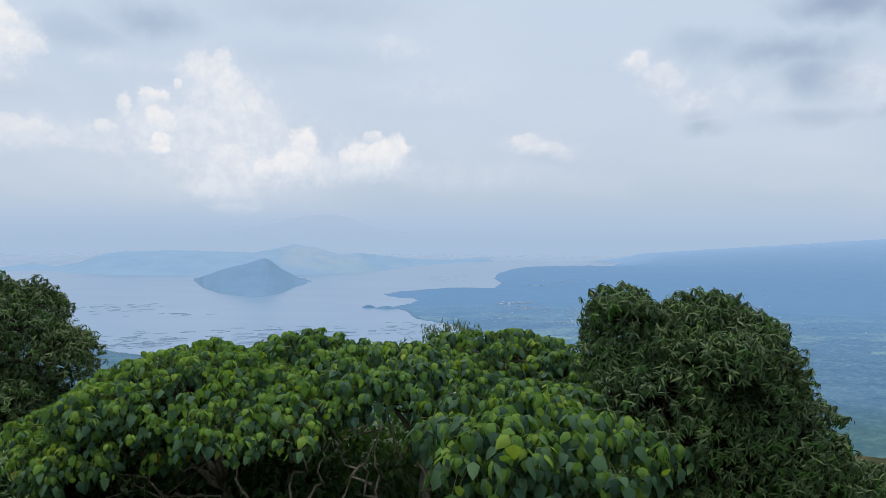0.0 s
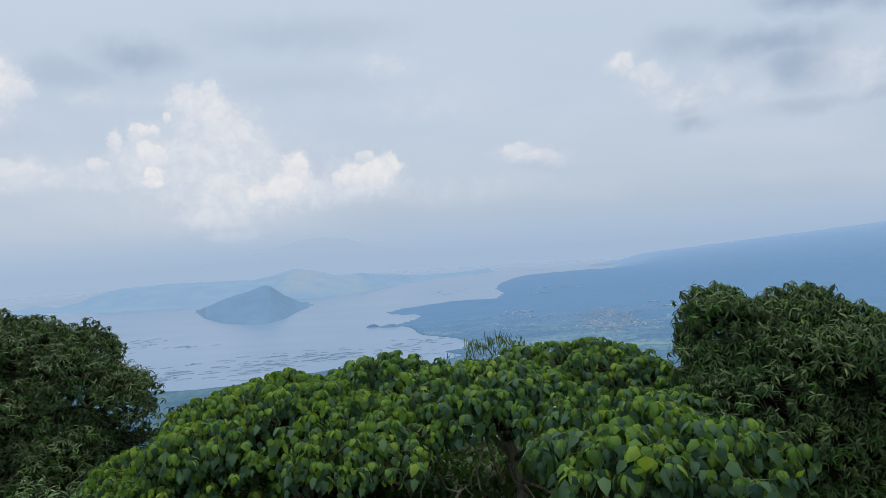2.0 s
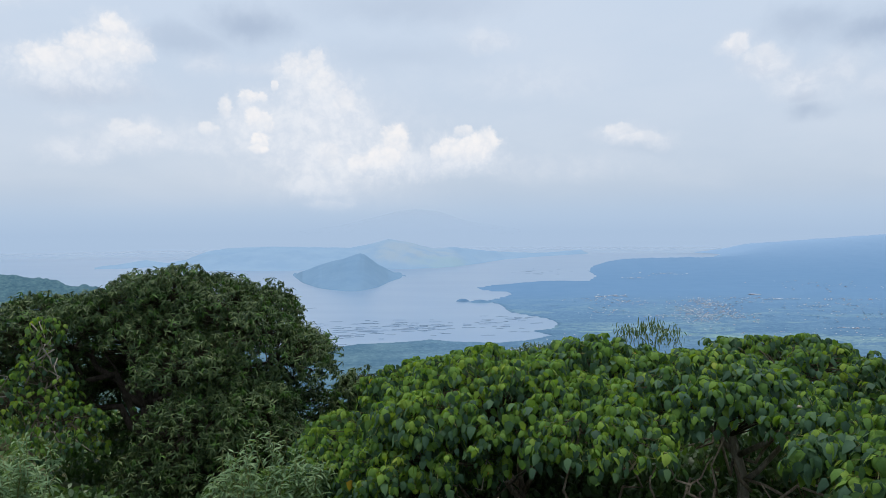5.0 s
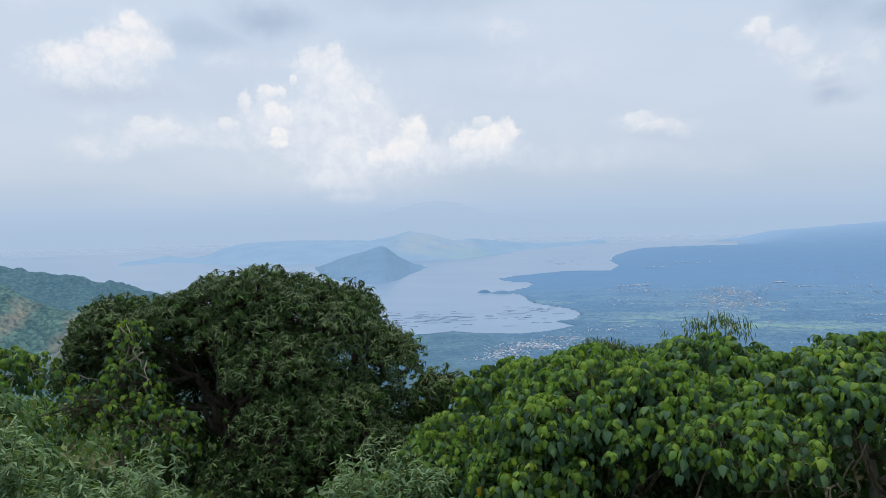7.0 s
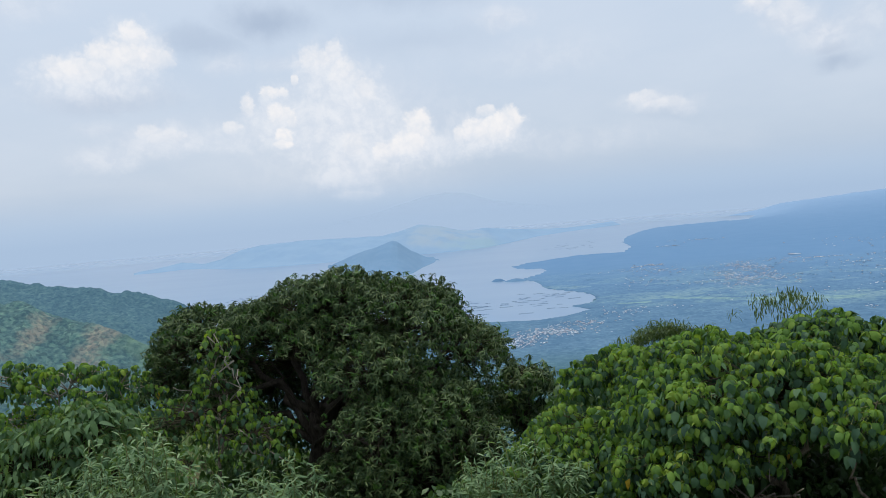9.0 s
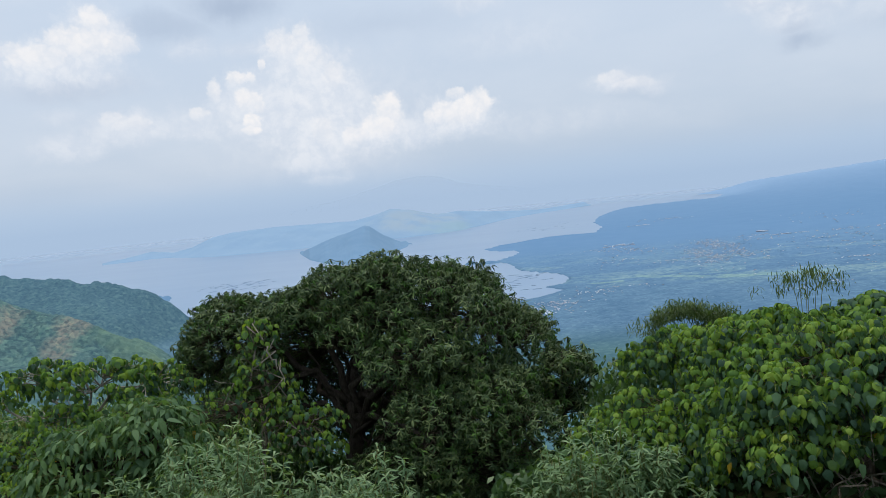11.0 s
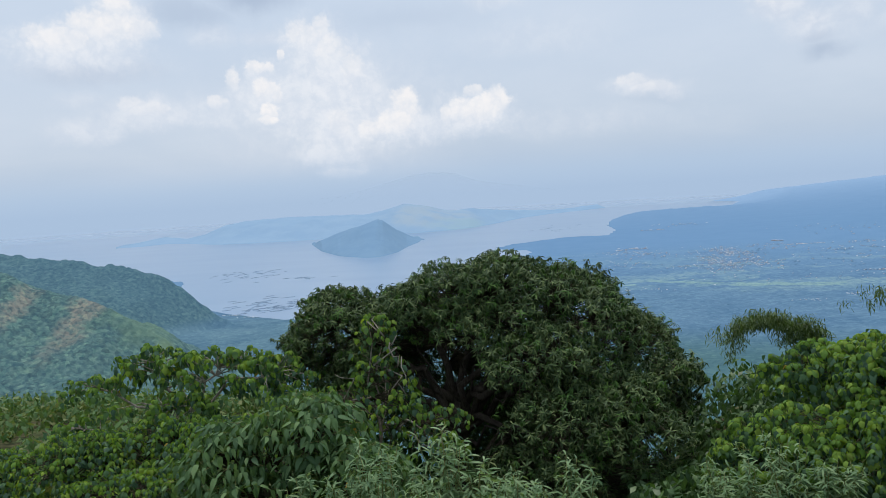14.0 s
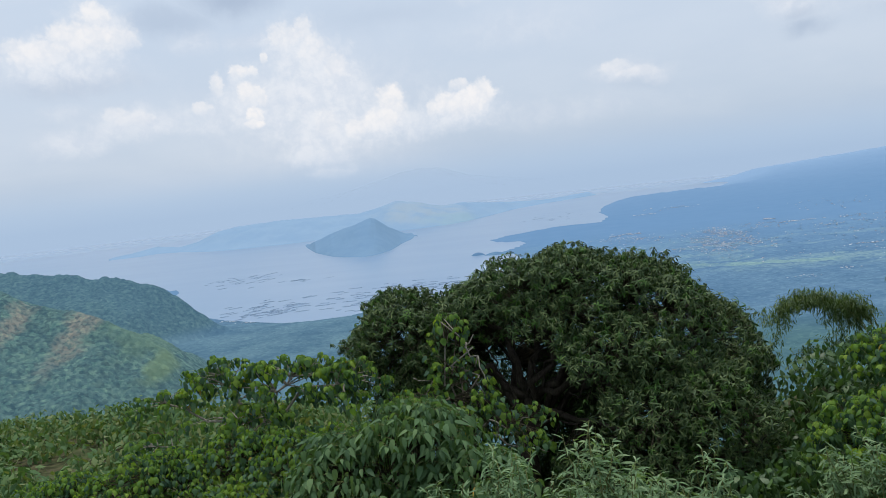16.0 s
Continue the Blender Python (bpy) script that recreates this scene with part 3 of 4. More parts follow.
def ground_relief(x, y):
    z, deep = height(x, y)
    r = np.hypot(x + 3.5, y)
    folds = 0.5 - np.abs(rough(x + 0.35 * y, y * 0.6, 46.0, 3, 12.0))
    bumps = (rough(x, y, 55.0, 4, 3.0) * 5 * np.where(y > 580, 0.5, 1.0) + (folds - 0.5) * 7 + 2) * step(z, LAKE + 4, LAKE + 30) + rough(x, y, 6.0, 3, 8.0) * 0.7 * step(deep, 0, 12) * step(z, LAKE + 3, LAKE + 16) + crowns_on(x, y, r) * step(deep, 0, 12) * (0.55 + 0.45 * step(z, LAKE + 3, LAKE + 16))
    return z + bumps * step(r, 60, 240) + rough(x, y, 1.3, 4, 5.0) * 0.06 * step(r, 300, 30), deep


def make_ground():
    turns = np.concatenate([np.linspace(-180, -52, 40, endpoint=False), np.linspace(-52, -14, 330, endpoint=False), np.linspace(-14, 40, 250, endpoint=False), np.linspace(40, 180, 42, endpoint=False)])
    reach = np.concatenate([[0.5], np.geomspace(1.2, 250, 90, endpoint=False), np.geomspace(250, 900, 270, endpoint=False), np.geomspace(900, 4850, 90)])
    a, r = np.meshgrid(np.radians(turns), reach)
    x, y = r * np.sin(a) - 3.5, r * np.cos(a)
    z, deep = ground_relief(x, y)
    rows, cols = a.shape
    faces = [(i * cols + j, i * cols + (j + 1) % cols, (i + 1) * cols + (j + 1) % cols, (i + 1) * cols + j) for i in range(rows - 1) for j in range(cols)]
    faces.append(tuple(range(cols))[::-1])
    drowned = (deep < -12).ravel()
    faces = [f for f in faces if not all(drowned[k] for k in f)]
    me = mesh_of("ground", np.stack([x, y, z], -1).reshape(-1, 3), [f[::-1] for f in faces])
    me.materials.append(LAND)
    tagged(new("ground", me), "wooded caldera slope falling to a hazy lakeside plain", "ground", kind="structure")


def make_lake():
    ring = np.radians(np.linspace(0, 360, 72, endpoint=False))
    verts = [(4880 * math.sin(t), 4880 * math.cos(t), LAKE) for t in ring]
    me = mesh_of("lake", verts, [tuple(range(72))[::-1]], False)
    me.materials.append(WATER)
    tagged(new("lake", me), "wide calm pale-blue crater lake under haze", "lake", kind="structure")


def hill_mesh(name, cx, cy, rx, ry, shape, turn=0.0, rings=26, spokes=84, rag=0.12, seed=1.0):
    """A hill that rises from the lake; shape gives its height at a share of its radius and a heading."""
    verts, faces = [], []
    c, s = math.cos(radians(turn)), math.sin(radians(turn))
    for i in range(rings + 1):
        q = i / rings
        for j in range(spokes):
            t = 2 * math.pi * j / spokes
            edge = 1 + rag * noise.fractal(Vector((math.cos(t) * 2, math.sin(t) * 2, seed)), 1.0, 2.0, 4)
            u, v = q * rx * edge * math.cos(t), q * ry * edge * math.sin(t)
            x, y = cx + c * u - s * v, cy + s * u + c * v
            h = shape(q, u, v)
            h *= 1 + 0.16 * noise.fractal(Vector((x / 40, y / 40, seed)), 0.9, 2.0, 5) * min(1, 3 * q)
            verts.append((x, y, LAKE - 0.6 + h))
    for i in range(rings):
        for j in range(spokes):
            k = (j + 1) % spokes
            faces.append((i * spokes + j, (i + 1) * spokes + j, (i + 1) * spokes + k, i * spokes + k))
    return mesh_of(name, verts, faces)


def headland(name, mat, label, category, heads, tops, feet, depth, seed, cols=180):
    """An island seen across the lake: over each heading a shore, a crest and a back slope; tops and feet in degrees of height from the path."""
    rows = 14
    verts, faces = [], []
    for i in range(cols):
        t = heads[0] + (heads[-1] - heads[0]) * i / (cols - 1)
        shore = (2 - LAKE) / math.tan(radians(-float(np.interp(t, heads, feet))))
        up = float(np.interp(t, heads, tops)) + 0.03 * noise.fractal(Vector((t * 1.4, seed, 0)), 1.0, 2.0, 5)
        crest = shore + depth * math.sqrt(min(1.0, 4 * i / cols, 4 * (cols - 1 - i) / cols)) + 4
        top = max(2 + crest * math.tan(radians(up)), LAKE + 0.5)
        for j in range(rows + 4):
            q = j / rows
            r = shore + (crest - shore) * q if q <= 1 else crest + (q - 1) * depth * 2
            x, y = r * math.sin(radians(t)), r * math.cos(radians(t))
            rise = q ** 0.85 if q <= 1 else max(0.0, 1 - (q - 1) * 4)
            rise *= 1 + 0.5 * max(0.0, 1 - q) * noise.fractal(Vector((x / 45, y / 90, seed)), 0.9, 2.0, 5)
            verts.append((x, y, LAKE - 0.4 + (top - LAKE) * rise))
    wide = rows + 4
    for i in range(cols - 1):
        for j in range(wide - 1):
            a = i * wide + j
            faces.append((a, a + wide, a + wide + 1, a + 1))
    me = mesh_of(name, verts, faces)
    me.materials.append(mat)
    tagged(new(name, me), label, category, kind="structure")


def make_islands():
    headland("volcanic_cone", CONE_HAZE, "steep volcanic cone islet rising from the lake, hazed blue-grey", "islet",
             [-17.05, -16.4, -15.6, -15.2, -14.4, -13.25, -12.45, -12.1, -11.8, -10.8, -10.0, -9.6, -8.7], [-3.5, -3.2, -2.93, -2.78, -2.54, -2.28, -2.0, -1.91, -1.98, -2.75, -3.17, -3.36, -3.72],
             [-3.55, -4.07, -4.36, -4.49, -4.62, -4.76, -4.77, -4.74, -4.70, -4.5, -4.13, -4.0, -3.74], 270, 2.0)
    headland("volcano_island", ISLAND_HAZE, "long low volcano island, hazed pale blue in haze", "island",
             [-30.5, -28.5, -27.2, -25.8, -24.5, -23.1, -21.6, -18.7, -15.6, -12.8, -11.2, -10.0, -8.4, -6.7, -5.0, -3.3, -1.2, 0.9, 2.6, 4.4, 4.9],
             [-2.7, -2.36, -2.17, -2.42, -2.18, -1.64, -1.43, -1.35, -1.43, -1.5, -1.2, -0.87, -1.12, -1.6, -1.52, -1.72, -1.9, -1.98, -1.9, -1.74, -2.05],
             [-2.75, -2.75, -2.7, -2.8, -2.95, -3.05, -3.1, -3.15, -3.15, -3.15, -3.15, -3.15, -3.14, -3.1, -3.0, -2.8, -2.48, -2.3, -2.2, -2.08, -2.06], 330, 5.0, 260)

    def isle(q, u, v):
        return 5 * (1 - q ** 2)

    for k, (x, y, a, b) in enumerate([(-95, 1222, 12, 6), (-66, 1208, 20, 9)]):
        me = hill_mesh("wooded_islet", x, y, a, b, isle, 0, 5, 18, 0.3, 9.0 + k)
        me.materials.append(LAND)
        tagged(new("wooded_islet", me), "small wooded islet off the hazed blue peninsula", "islet", kind="structure")


def far_range(name, mat, far, heads, tops, label, seed):
    """A distant range, as the slope of a long ridge."""
    verts, faces = [], []
    n = 160
    for i in range(n):
        t = heads[0] + (heads[-1] - heads[0]) * i / (n - 1)
        up = float(np.interp(t, heads, tops)) + 0.05 * noise.fractal(Vector((t / 2.0, seed, 0)), 1.0, 2.0, 5)
        top = 2 + far * math.tan(radians(up))
        for r, z in ((far - (top - LAKE) * 1.25, LAKE - 2), (far - (top - LAKE) * 0.55, LAKE + (top - LAKE) * 0.55), (far, top)):
            verts.append((r * math.sin(radians(t)), r * math.cos(radians(t)), z))
    for i in range(n - 1):
        for j in range(2):
            faces.append((i * 3 + j, (i + 1) * 3 + j, (i + 1) * 3 + j + 1, i * 3 + j + 1))
    me = mesh_of(name, verts, faces)
    me.materials.append(mat)
    tagged(new(name, me), label, "mountains", kind="structure")


def make_distance():
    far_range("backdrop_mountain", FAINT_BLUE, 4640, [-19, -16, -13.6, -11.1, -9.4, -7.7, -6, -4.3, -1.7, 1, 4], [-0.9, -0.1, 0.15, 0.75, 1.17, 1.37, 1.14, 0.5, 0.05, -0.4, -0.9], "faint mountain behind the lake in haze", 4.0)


make_ground()
make_lake()
make_islands()
make_distance()


# ---- leaves ----
def blade(widths, lobes, arch, fold):
    """A leaf of length 1 that sets out along +y, its upper side +z: half widths from base to tip, how far the sides hang back, how far it arches down, and its fold."""
    n = len(widths)
    verts, faces, place = [], [], np.zeros(3)
    for i, (w, back) in enumerate(zip(widths, lobes)):
        turn = arch * i / (n - 1)
        ahead, up = np.array([0, math.cos(turn), -math.sin(turn)]), np.array([0, math.sin(turn), math.cos(turn)])
        if i:
            place = place + ahead / (n - 1)
        edge = place - back * ahead + fold * w * up
        verts += [edge - (w, 0, 0), place, edge + (w, 0, 0)]
    for i in range(n - 1):
        a, b = i * 3, i * 3 + 3
        faces += [(a, a + 1, b + 1, b), (a + 1, a + 2, b + 2, b + 1)]
    return np.array(verts, float), faces


HEART = [blade([0.05, 0.325, 0.23, 0.0], [-0.02, 0.16, 0.05, 0.0], d, f) for d, f in ((0.5, -0.3), (0.9, -0.5), (1.3, -0.2), (0.7, 0.25), (1.1, 0.4))]


def ribbon(widths, arch):
    """A plain narrow leaf in one strip."""
    v, f = blade(widths, [0] * len(widths), arch, 0.0)
    n = len(widths)
    return np.delete(v, np.arange(1, 3 * n, 3), 0), [(2 * i, 2 * i + 1, 2 * i + 3, 2 * i + 2) for i in range(n - 1)]


DOME = [blade([0.06, 0.33, 0.25, 0.0], [-0.02, 0.14, 0.05, 0.0], d, f) for d, f in ((1.2, -0.35), (1.5, -0.25), (1.75, -0.45), (1.35, -0.1))]
SLIM = [ribbon([0.035, 0.092, 0.0], d) for d in (0.7, 1.2, 1.7)]
TUFT = [ribbon([0.06, 0.26, 0.0], d) for d in (0.3, 0.8, 0.6)]
LANCE = [blade([0.02, 0.075, 0.09, 0.06, 0.0], [0, 0, 0, 0, 0], d, f) for d, f in ((0.5, 0.3), (0.9, 0.2), (1.3, 0.3))]
POINT = [blade([0.035, 0.16, 0.19, 0.13, 0.055, 0.0], [0.0, 0.14, 0.06, 0.02, 0, 0], d, f) for d, f in ((0.3, 0.15), (0.9, -0.15), (0.6, 0.3))]
STRIP = [blade([0.02, 0.07, 0.05, 0.0], [0, 0, 0, 0], d, 0.2) for d in (0.2, 0.6, 1.0)]


def leaf_pose(base, heading, dip, roll, size):
    """A leaf at base that points to a heading and hangs by dip, both in radians."""
    out = np.array([math.cos(heading), math.sin(heading), 0.0])
    d = out * math.cos(dip) - np.array([0, 0, math.sin(dip)])
    up = out * math.sin(dip) + np.array([0, 0, math.cos(dip)])
    side = np.cross(d, up)
    side, up = side * math.cos(roll) + up * math.sin(roll), up * math.cos(roll) - side * math.sin(roll)
    return np.column_stack([side * size, d * size, up * size]), np.asarray(base, float)


def lay_leaves(parent, leaves, shapes, mat, name, singles, rest_name):
    """The leaves that hang foremost become parts of their own; the rest are one part."""
    leaves = sorted(leaves, key=lambda leaf: leaf[1][1] - 0.5 * leaf[1][2])
    meshes = [mesh_of(name, v, f) for v, f in shapes]
    for k, (turn, base) in enumerate(leaves[:singles]):
        ob = part(name, meshes[k % len(meshes)], mat, parent)
        ob.matrix_world = Matrix.Translation(base.tolist()) @ Matrix([[*row, 0] for row in turn.tolist()] + [[0, 0, 0, 1]])
    if leaves[singles:]:
        tagged(part(rest_name, strewn(rest_name, leaves[singles:], shapes), mat, parent), kind="stuff")


def tips_on(lobes, spacing, rng, inner=0.25, low=-0.45, stray=0.06):
    """Places for sprays over the skins of overlapping lobes, some deeper inside, each with its outward way and lobe."""
    found = []
    all_c, all_r = np.array([o[:3] for o in lobes]), np.array([o[3:] for o in lobes])
    for k, (c, r) in enumerate(zip(all_c, all_r)):
        rx, ry, rz = r
        area = 4 * np.pi * (((rx * ry) ** 1.6 + (rx * rz) ** 1.6 + (ry * rz) ** 1.6) / 3) ** (1 / 1.6)
        many = int(area / spacing**2 * (1 - (low + 1) / 2) * (1 + inner))
        d = rng.normal(size=(many, 3))
        d /= np.linalg.norm(d, axis=1)[:, None]
        d[:, 2] = np.where(d[:, 2] < low, -d[:, 2], d[:, 2])
        swell = 1 + 0.22 * np.array([noise.noise(Vector(q)) for q in (d * 2.2 + c).tolist()]) + rng.normal(0, stray, many)
        deep = np.where(rng.random(many) < inner / (1 + inner), rng.uniform(0.45, 0.85, many), 1.0)
        p = c + d * r * (swell * deep)[:, None]
        gap = np.linalg.norm((p[:, None] - all_c[None]) / all_r[None], axis=2)
        gap[:, k] = 9
        way = d / r
        way /= np.linalg.norm(way, axis=1)[:, None]
        found += [(p[m], way[m], k) for m in range(many) if gap[m].min() >= 0.72]
    return found


def clumps_of(lobes, rng, size, gap, under=-0.5):
    """Breaks lobes up into smaller clumps over their skins; also says which lobe each clump came from."""
    made, homes = [], {}
    for k, (cx, cy, cz, rx, ry, rz) in enumerate(lobes):
        area = 4 * np.pi * ((rx * ry + rx * rz + ry * rz) / 3)
        for _ in range(max(3, int(area / gap**2))):
            d = rng.normal(size=3)
            d /= np.linalg.norm(d)
            if d[2] < under:
                d[2] = -d[2]
            r = size * rng.uniform(0.6, 1.35)
            keep = np.maximum(np.array([rx, ry, rz]) - r * 0.85, 0.05)
            p = np.array([cx, cy, cz]) + d * keep
            homes[len(made)] = [k]
            made.append((*p, r, r, r * 0.8))
    return made, homes


def limbs_to(lobes, foot, fork, girth, rng, tips, mats, parent, twig=0.005, sag=0.12, homes=None, twig_mat=None):
    """Trunk, limbs to each lobe, and twigs out to the sprays."""
    trunk = Heap()
    line = bend(foot, fork, 0.0, 7, rng, 0.035)
    trunk.tube(line, np.linspace(girth * 1.25, girth * 0.72, 7), 9)
    part("trunk", trunk.mesh("trunk"), mats, parent)
    lines = []
    for cx, cy, cz, rx, ry, rz in lobes:
        end = np.array([cx, cy, cz + 0.25 * rz])
        start = line[rng.integers(3, 7)]
        path = bend(start, end, sag, 8, rng, 0.05)
        lines.append(path)
        one = Heap()
        one.tube(path, np.linspace(girth * 0.55, girth * 0.16, 8), 7)
        part("limb", one.mesh("limb"), mats, parent)
    homes = homes or {k: [k] for k in range(len(lobes))}
    twigs = Heap()
    for p, way, k in tips[:: 3 if len(tips) > 4000 else 1]:
        near = np.concatenate([lines[j][2:] for j in homes[k]])
        start = near[np.argmin(np.linalg.norm(near - p, axis=1) + rng.uniform(0, 0.25, len(near)))]
        twigs.tube(bend(start, p - way * 0.03, 0.06, 3, rng, 0.05), np.linspace(twig * 1.7, twig * 0.5, 3), 3, False)
    tagged(part("fine_branching", twigs.mesh("fine_branching"), twig_mat or TWIG, parent), kind="stuff")


def heart_tree(name, label, lobes, foot, fork, girth, seed, spacing=0.175, size=(0.092, 0.138), dips=(0.35, 1.3), bark=None, singles=300, count=(10, 15), lime=0.7, group="", low=-0.1, inner=0.3, shapes=HEART, mat=None, clump=None, twig=0.005, twig_mat=None, under=None, large=-99.0):
    """A tree of broad leaves that stand in drooping whorls at the ends of its twigs."""
    rng = np.random.default_rng(seed)
    root = thing(name, foot, label, "tree", group)
    small, homes = clumps_of(lobes, rng, *clump) if clump else (lobes, None)
    tips = tips_on(small, spacing, rng, inner, low)
    if under:
        tips = [tip for tip in tips if tip[0][1] > 8.9 or tip[0][2] > (0.12 if tip[0][1] < 6.5 else 1.83 + (np.interp(tip[0][0], *under) - 1.83) * tip[0][1] / 7)]
    limbs_to(lobes, foot, fork, girth, rng, tips, bark or GREY_BARK, root, twig, homes=homes, twig_mat=twig_mat)
    old, young, gold = [], [], []
    stalks = Heap()
    for p, way, k in tips:
        first = rng.uniform(0, 6.28)
        big = rng.uniform(0.75, 1.2) * (1.28 if p[1] < large else 1.0)
        many = rng.integers(*count)
        roof = many * 0.42 if lime else 0
        for j in range(many):
            heading = first + j * 2.4 + rng.normal(0, 0.25)
            out = np.array([math.cos(heading), math.sin(heading), 0.0])
            s = rng.uniform(*size) * big
            if j < roof:
                base, dip, s = p + out * rng.uniform(0.005, 0.035) * big + way * 0.03, rng.uniform(-0.05, 0.6), s * 0.9
            elif roof:
                base, dip, s = p + out * rng.uniform(0.05, 0.13) * big + 0.02 * way - (0, 0, rng.uniform(0.0, 0.15) * big), rng.uniform(*dips), s * 0.95
            else:
                base, dip = p + out * rng.uniform(0.03, 0.10) * big + 0.03 * way, rng.uniform(*dips)
            leaf = leaf_pose(base, heading, dip, rng.normal(0, 0.3), s)
            (young if rng.random() < (lime if j < roof else 0.3 * lime) else gold if rng.random() < 0.0015 else old).append(leaf)
            if rng.random() < 0.3:
                stalks.tube([p, base], [0.0025, 0.002], 3, False)
    lay_leaves(root, old, HEART + DOME if shapes is HEART else shapes, mat or HEART_LEAF, "leaf", singles, "foliage")
    if young:
        lay_leaves(root, young, DOME, LIME_LEAF, "young_leaf", min(150, singles), "young_foliage")
    if gold:
        lay_leaves(root, gold, shapes, GOLD_LEAF, "yellowed_leaf", 30, "yellowed_foliage")
    tagged(part("stalk_growth", stalks.mesh("stalk_growth"), CULM, root), kind="stuff")
    return root


def spray_shape(rng, leaves, droop, length=1.0):
    """A rosette of narrow leaves as one shape."""
    heap = Heap()
    for j in range(leaves):
        turn, base = leaf_pose((0, 0, rng.uniform(-0.12, 0.05)), j * 2.4 + rng.normal(0, 0.2), rng.uniform(*droop), rng.normal(0, 0.3), rng.uniform(0.7, 1.1) * length)
        v, f = SLIM[j % 3]
        heap.put(v @ turn.T + base, f)
    return np.concatenate(heap.verts), heap.faces


def mango_tree(name, label, lobes, foot, fork, girth, seed, spacing=0.2, size=(0.16, 0.22), singles=300, fresh=0.2, low=-0.3, inner=0.2, group="", clump=(0.36, 0.62), hollow=None):
    """A dense round mango: dark narrow leaves in drooping rosettes."""
    rng = np.random.default_rng(seed)
    root = thing(name, foot, label, "tree", group)
    small, homes = clumps_of(lobes, rng, *clump)
    tips = tips_on(small, spacing, rng, inner, low, 0.13)
    if hollow:
        tips = [tip for tip in tips if sum(((a - c) / r) ** 2 for a, c, r in zip(tip[0], hollow[:3], hollow[3:])) > 1]
    limbs_to(lobes, foot, fork, girth, rng, tips, DARK_BARK, root, 0.006, homes=homes)
    shapes = [spray_shape(rng, c, d) for c, d in ((11, (-0.5, 0.5)), (13, (-0.3, 0.8)), (10, (-0.6, 0.4)), (14, (-0.2, 0.9)))]
    dark, bright = [], []
    for p, way, k in tips:
        turn, base = leaf_pose(p, rng.uniform(0, 6.28), rng.normal(0, 0.2), rng.normal(0, 0.2), rng.uniform(*size))
        lift = Vector((0, 0, 1)).rotation_difference(Vector((way * (1, 1, 0.6) + (0, 0, 0.75)).tolist())).to_matrix()
        (bright if rng.random() < fresh and way[2] > -0.1 else dark).append((np.array(lift) @ turn, base))
    lay_leaves(root, dark, shapes, MANGO_LEAF, "leaf_spray", singles, "foliage")
    lay_leaves(root, bright, shapes, MANGO_FRESH, "fresh_leaf_spray", singles // 4, "fresh_foliage")
    return root


# ---- the trees along the slope ----
def ground_at(x, y):
    return float(near_height(np.array([float(x)]), np.array([float(y)]))[0])


def foot_at(x, y):
    return (x, y, ground_at(x, y) - 0.05)


# How low the leaves hang along the front of the canopy: heading along x, and height.
EAVES = ([-4.2, -3.5, -2.8, -2.2, -1.7, -1.2, -0.75, -0.5, -0.3, -0.05, 0.24, 0.6, 0.95, 1.4], [-1.5, -0.45, -0.42, -0.14, -0.1, 0.04, 0.14, 0.32, 0.45, 0.22, 0.0, 0.0, -0.05, -0.4])
crooked = heart_tree("broadleaf_tree", "spreading tree with broad heart-shaped green leaves and crooked trunk",
           [(-0.35, 7.75, 0.05, 1.15, 1.1, 0.66), (0.85, 8.9, 0.05, 1.25, 1.2, 0.66), (0.75, 6.6, 0.12, 0.9, 0.85, 0.42), (1.3, 5.9, 0.05, 0.75, 0.55, 0.32), (0.6, 5.85, 0.06, 0.32, 0.3, 0.26), (-1.35, 8.5, 0.12, 0.95, 0.9, 0.62), (1.75, 8.3, -0.15, 0.9, 0.8, 0.6)],
           foot_at(0.05, 7.65), (-0.1, 7.75, 0.1), 0.055, 11, 0.205, (0.09, 0.135), (0.4, 1.3), count=(13, 19), bark=PALE_BARK, lime=0.65, group="broad-leaved trees", clump=(0.34, 0.6, 0.0), under=EAVES, large=6.45)
spreading = heart_tree("broadleaf_tree", "low spreading tree with broad bright-green heart-shaped leaves",
           [(-2.2, 7.5, -0.02, 1.35, 1.0, 0.68), (-3.55, 8.3, -0.72, 1.1, 1.1, 0.72), (-1.55, 6.75, 0.08, 0.8, 0.7, 0.3), (-2.7, 9.5, -0.35, 1.5, 1.1, 0.68), (-2.9, 7.0, -0.4, 0.8, 0.6, 0.5), (-4.1, 9.0, -1.1, 0.8, 0.9, 0.7), (-2.4, 8.7, 0.0, 0.95, 0.8, 0.6)],
           foot_at(-2.0, 7.9), (-2.1, 7.8, -0.7), 0.05, 12, 0.188, (0.078, 0.12), (0.4, 1.3), count=(13, 19), lime=0.9, group="broad-leaved trees", clump=(0.31, 0.54, 0.0), under=EAVES)
heart_tree("broadleaf_tree", "open-crowned broad-leaved tree with pale grey branches showing",
           [(-11.0, 10.1, -0.02, 0.8, 0.55, 0.38), (-12.0, 10.3, 0.02, 0.65, 0.5, 0.38), (-12.8, 10.2, -0.28, 0.5, 0.45, 0.36), (-10.2, 9.9, -0.1, 0.65, 0.5, 0.44), (-11.6, 9.7, -0.4, 0.7, 0.4, 0.26), (-12.8, 9.8, -0.7, 0.5, 0.3, 0.22)],
           foot_at(-11.5, 9.8), (-11.5, 9.9, -0.75), 0.05, 13, 0.25, (0.085, 0.125), (0.5, 1.3), PALE_BARK, 300, (14, 20), 0.95, "broad-leaved trees", 0.15, 0.0, clump=(0.2, 0.4), twig=0.006, twig_mat=PALE_BARK)
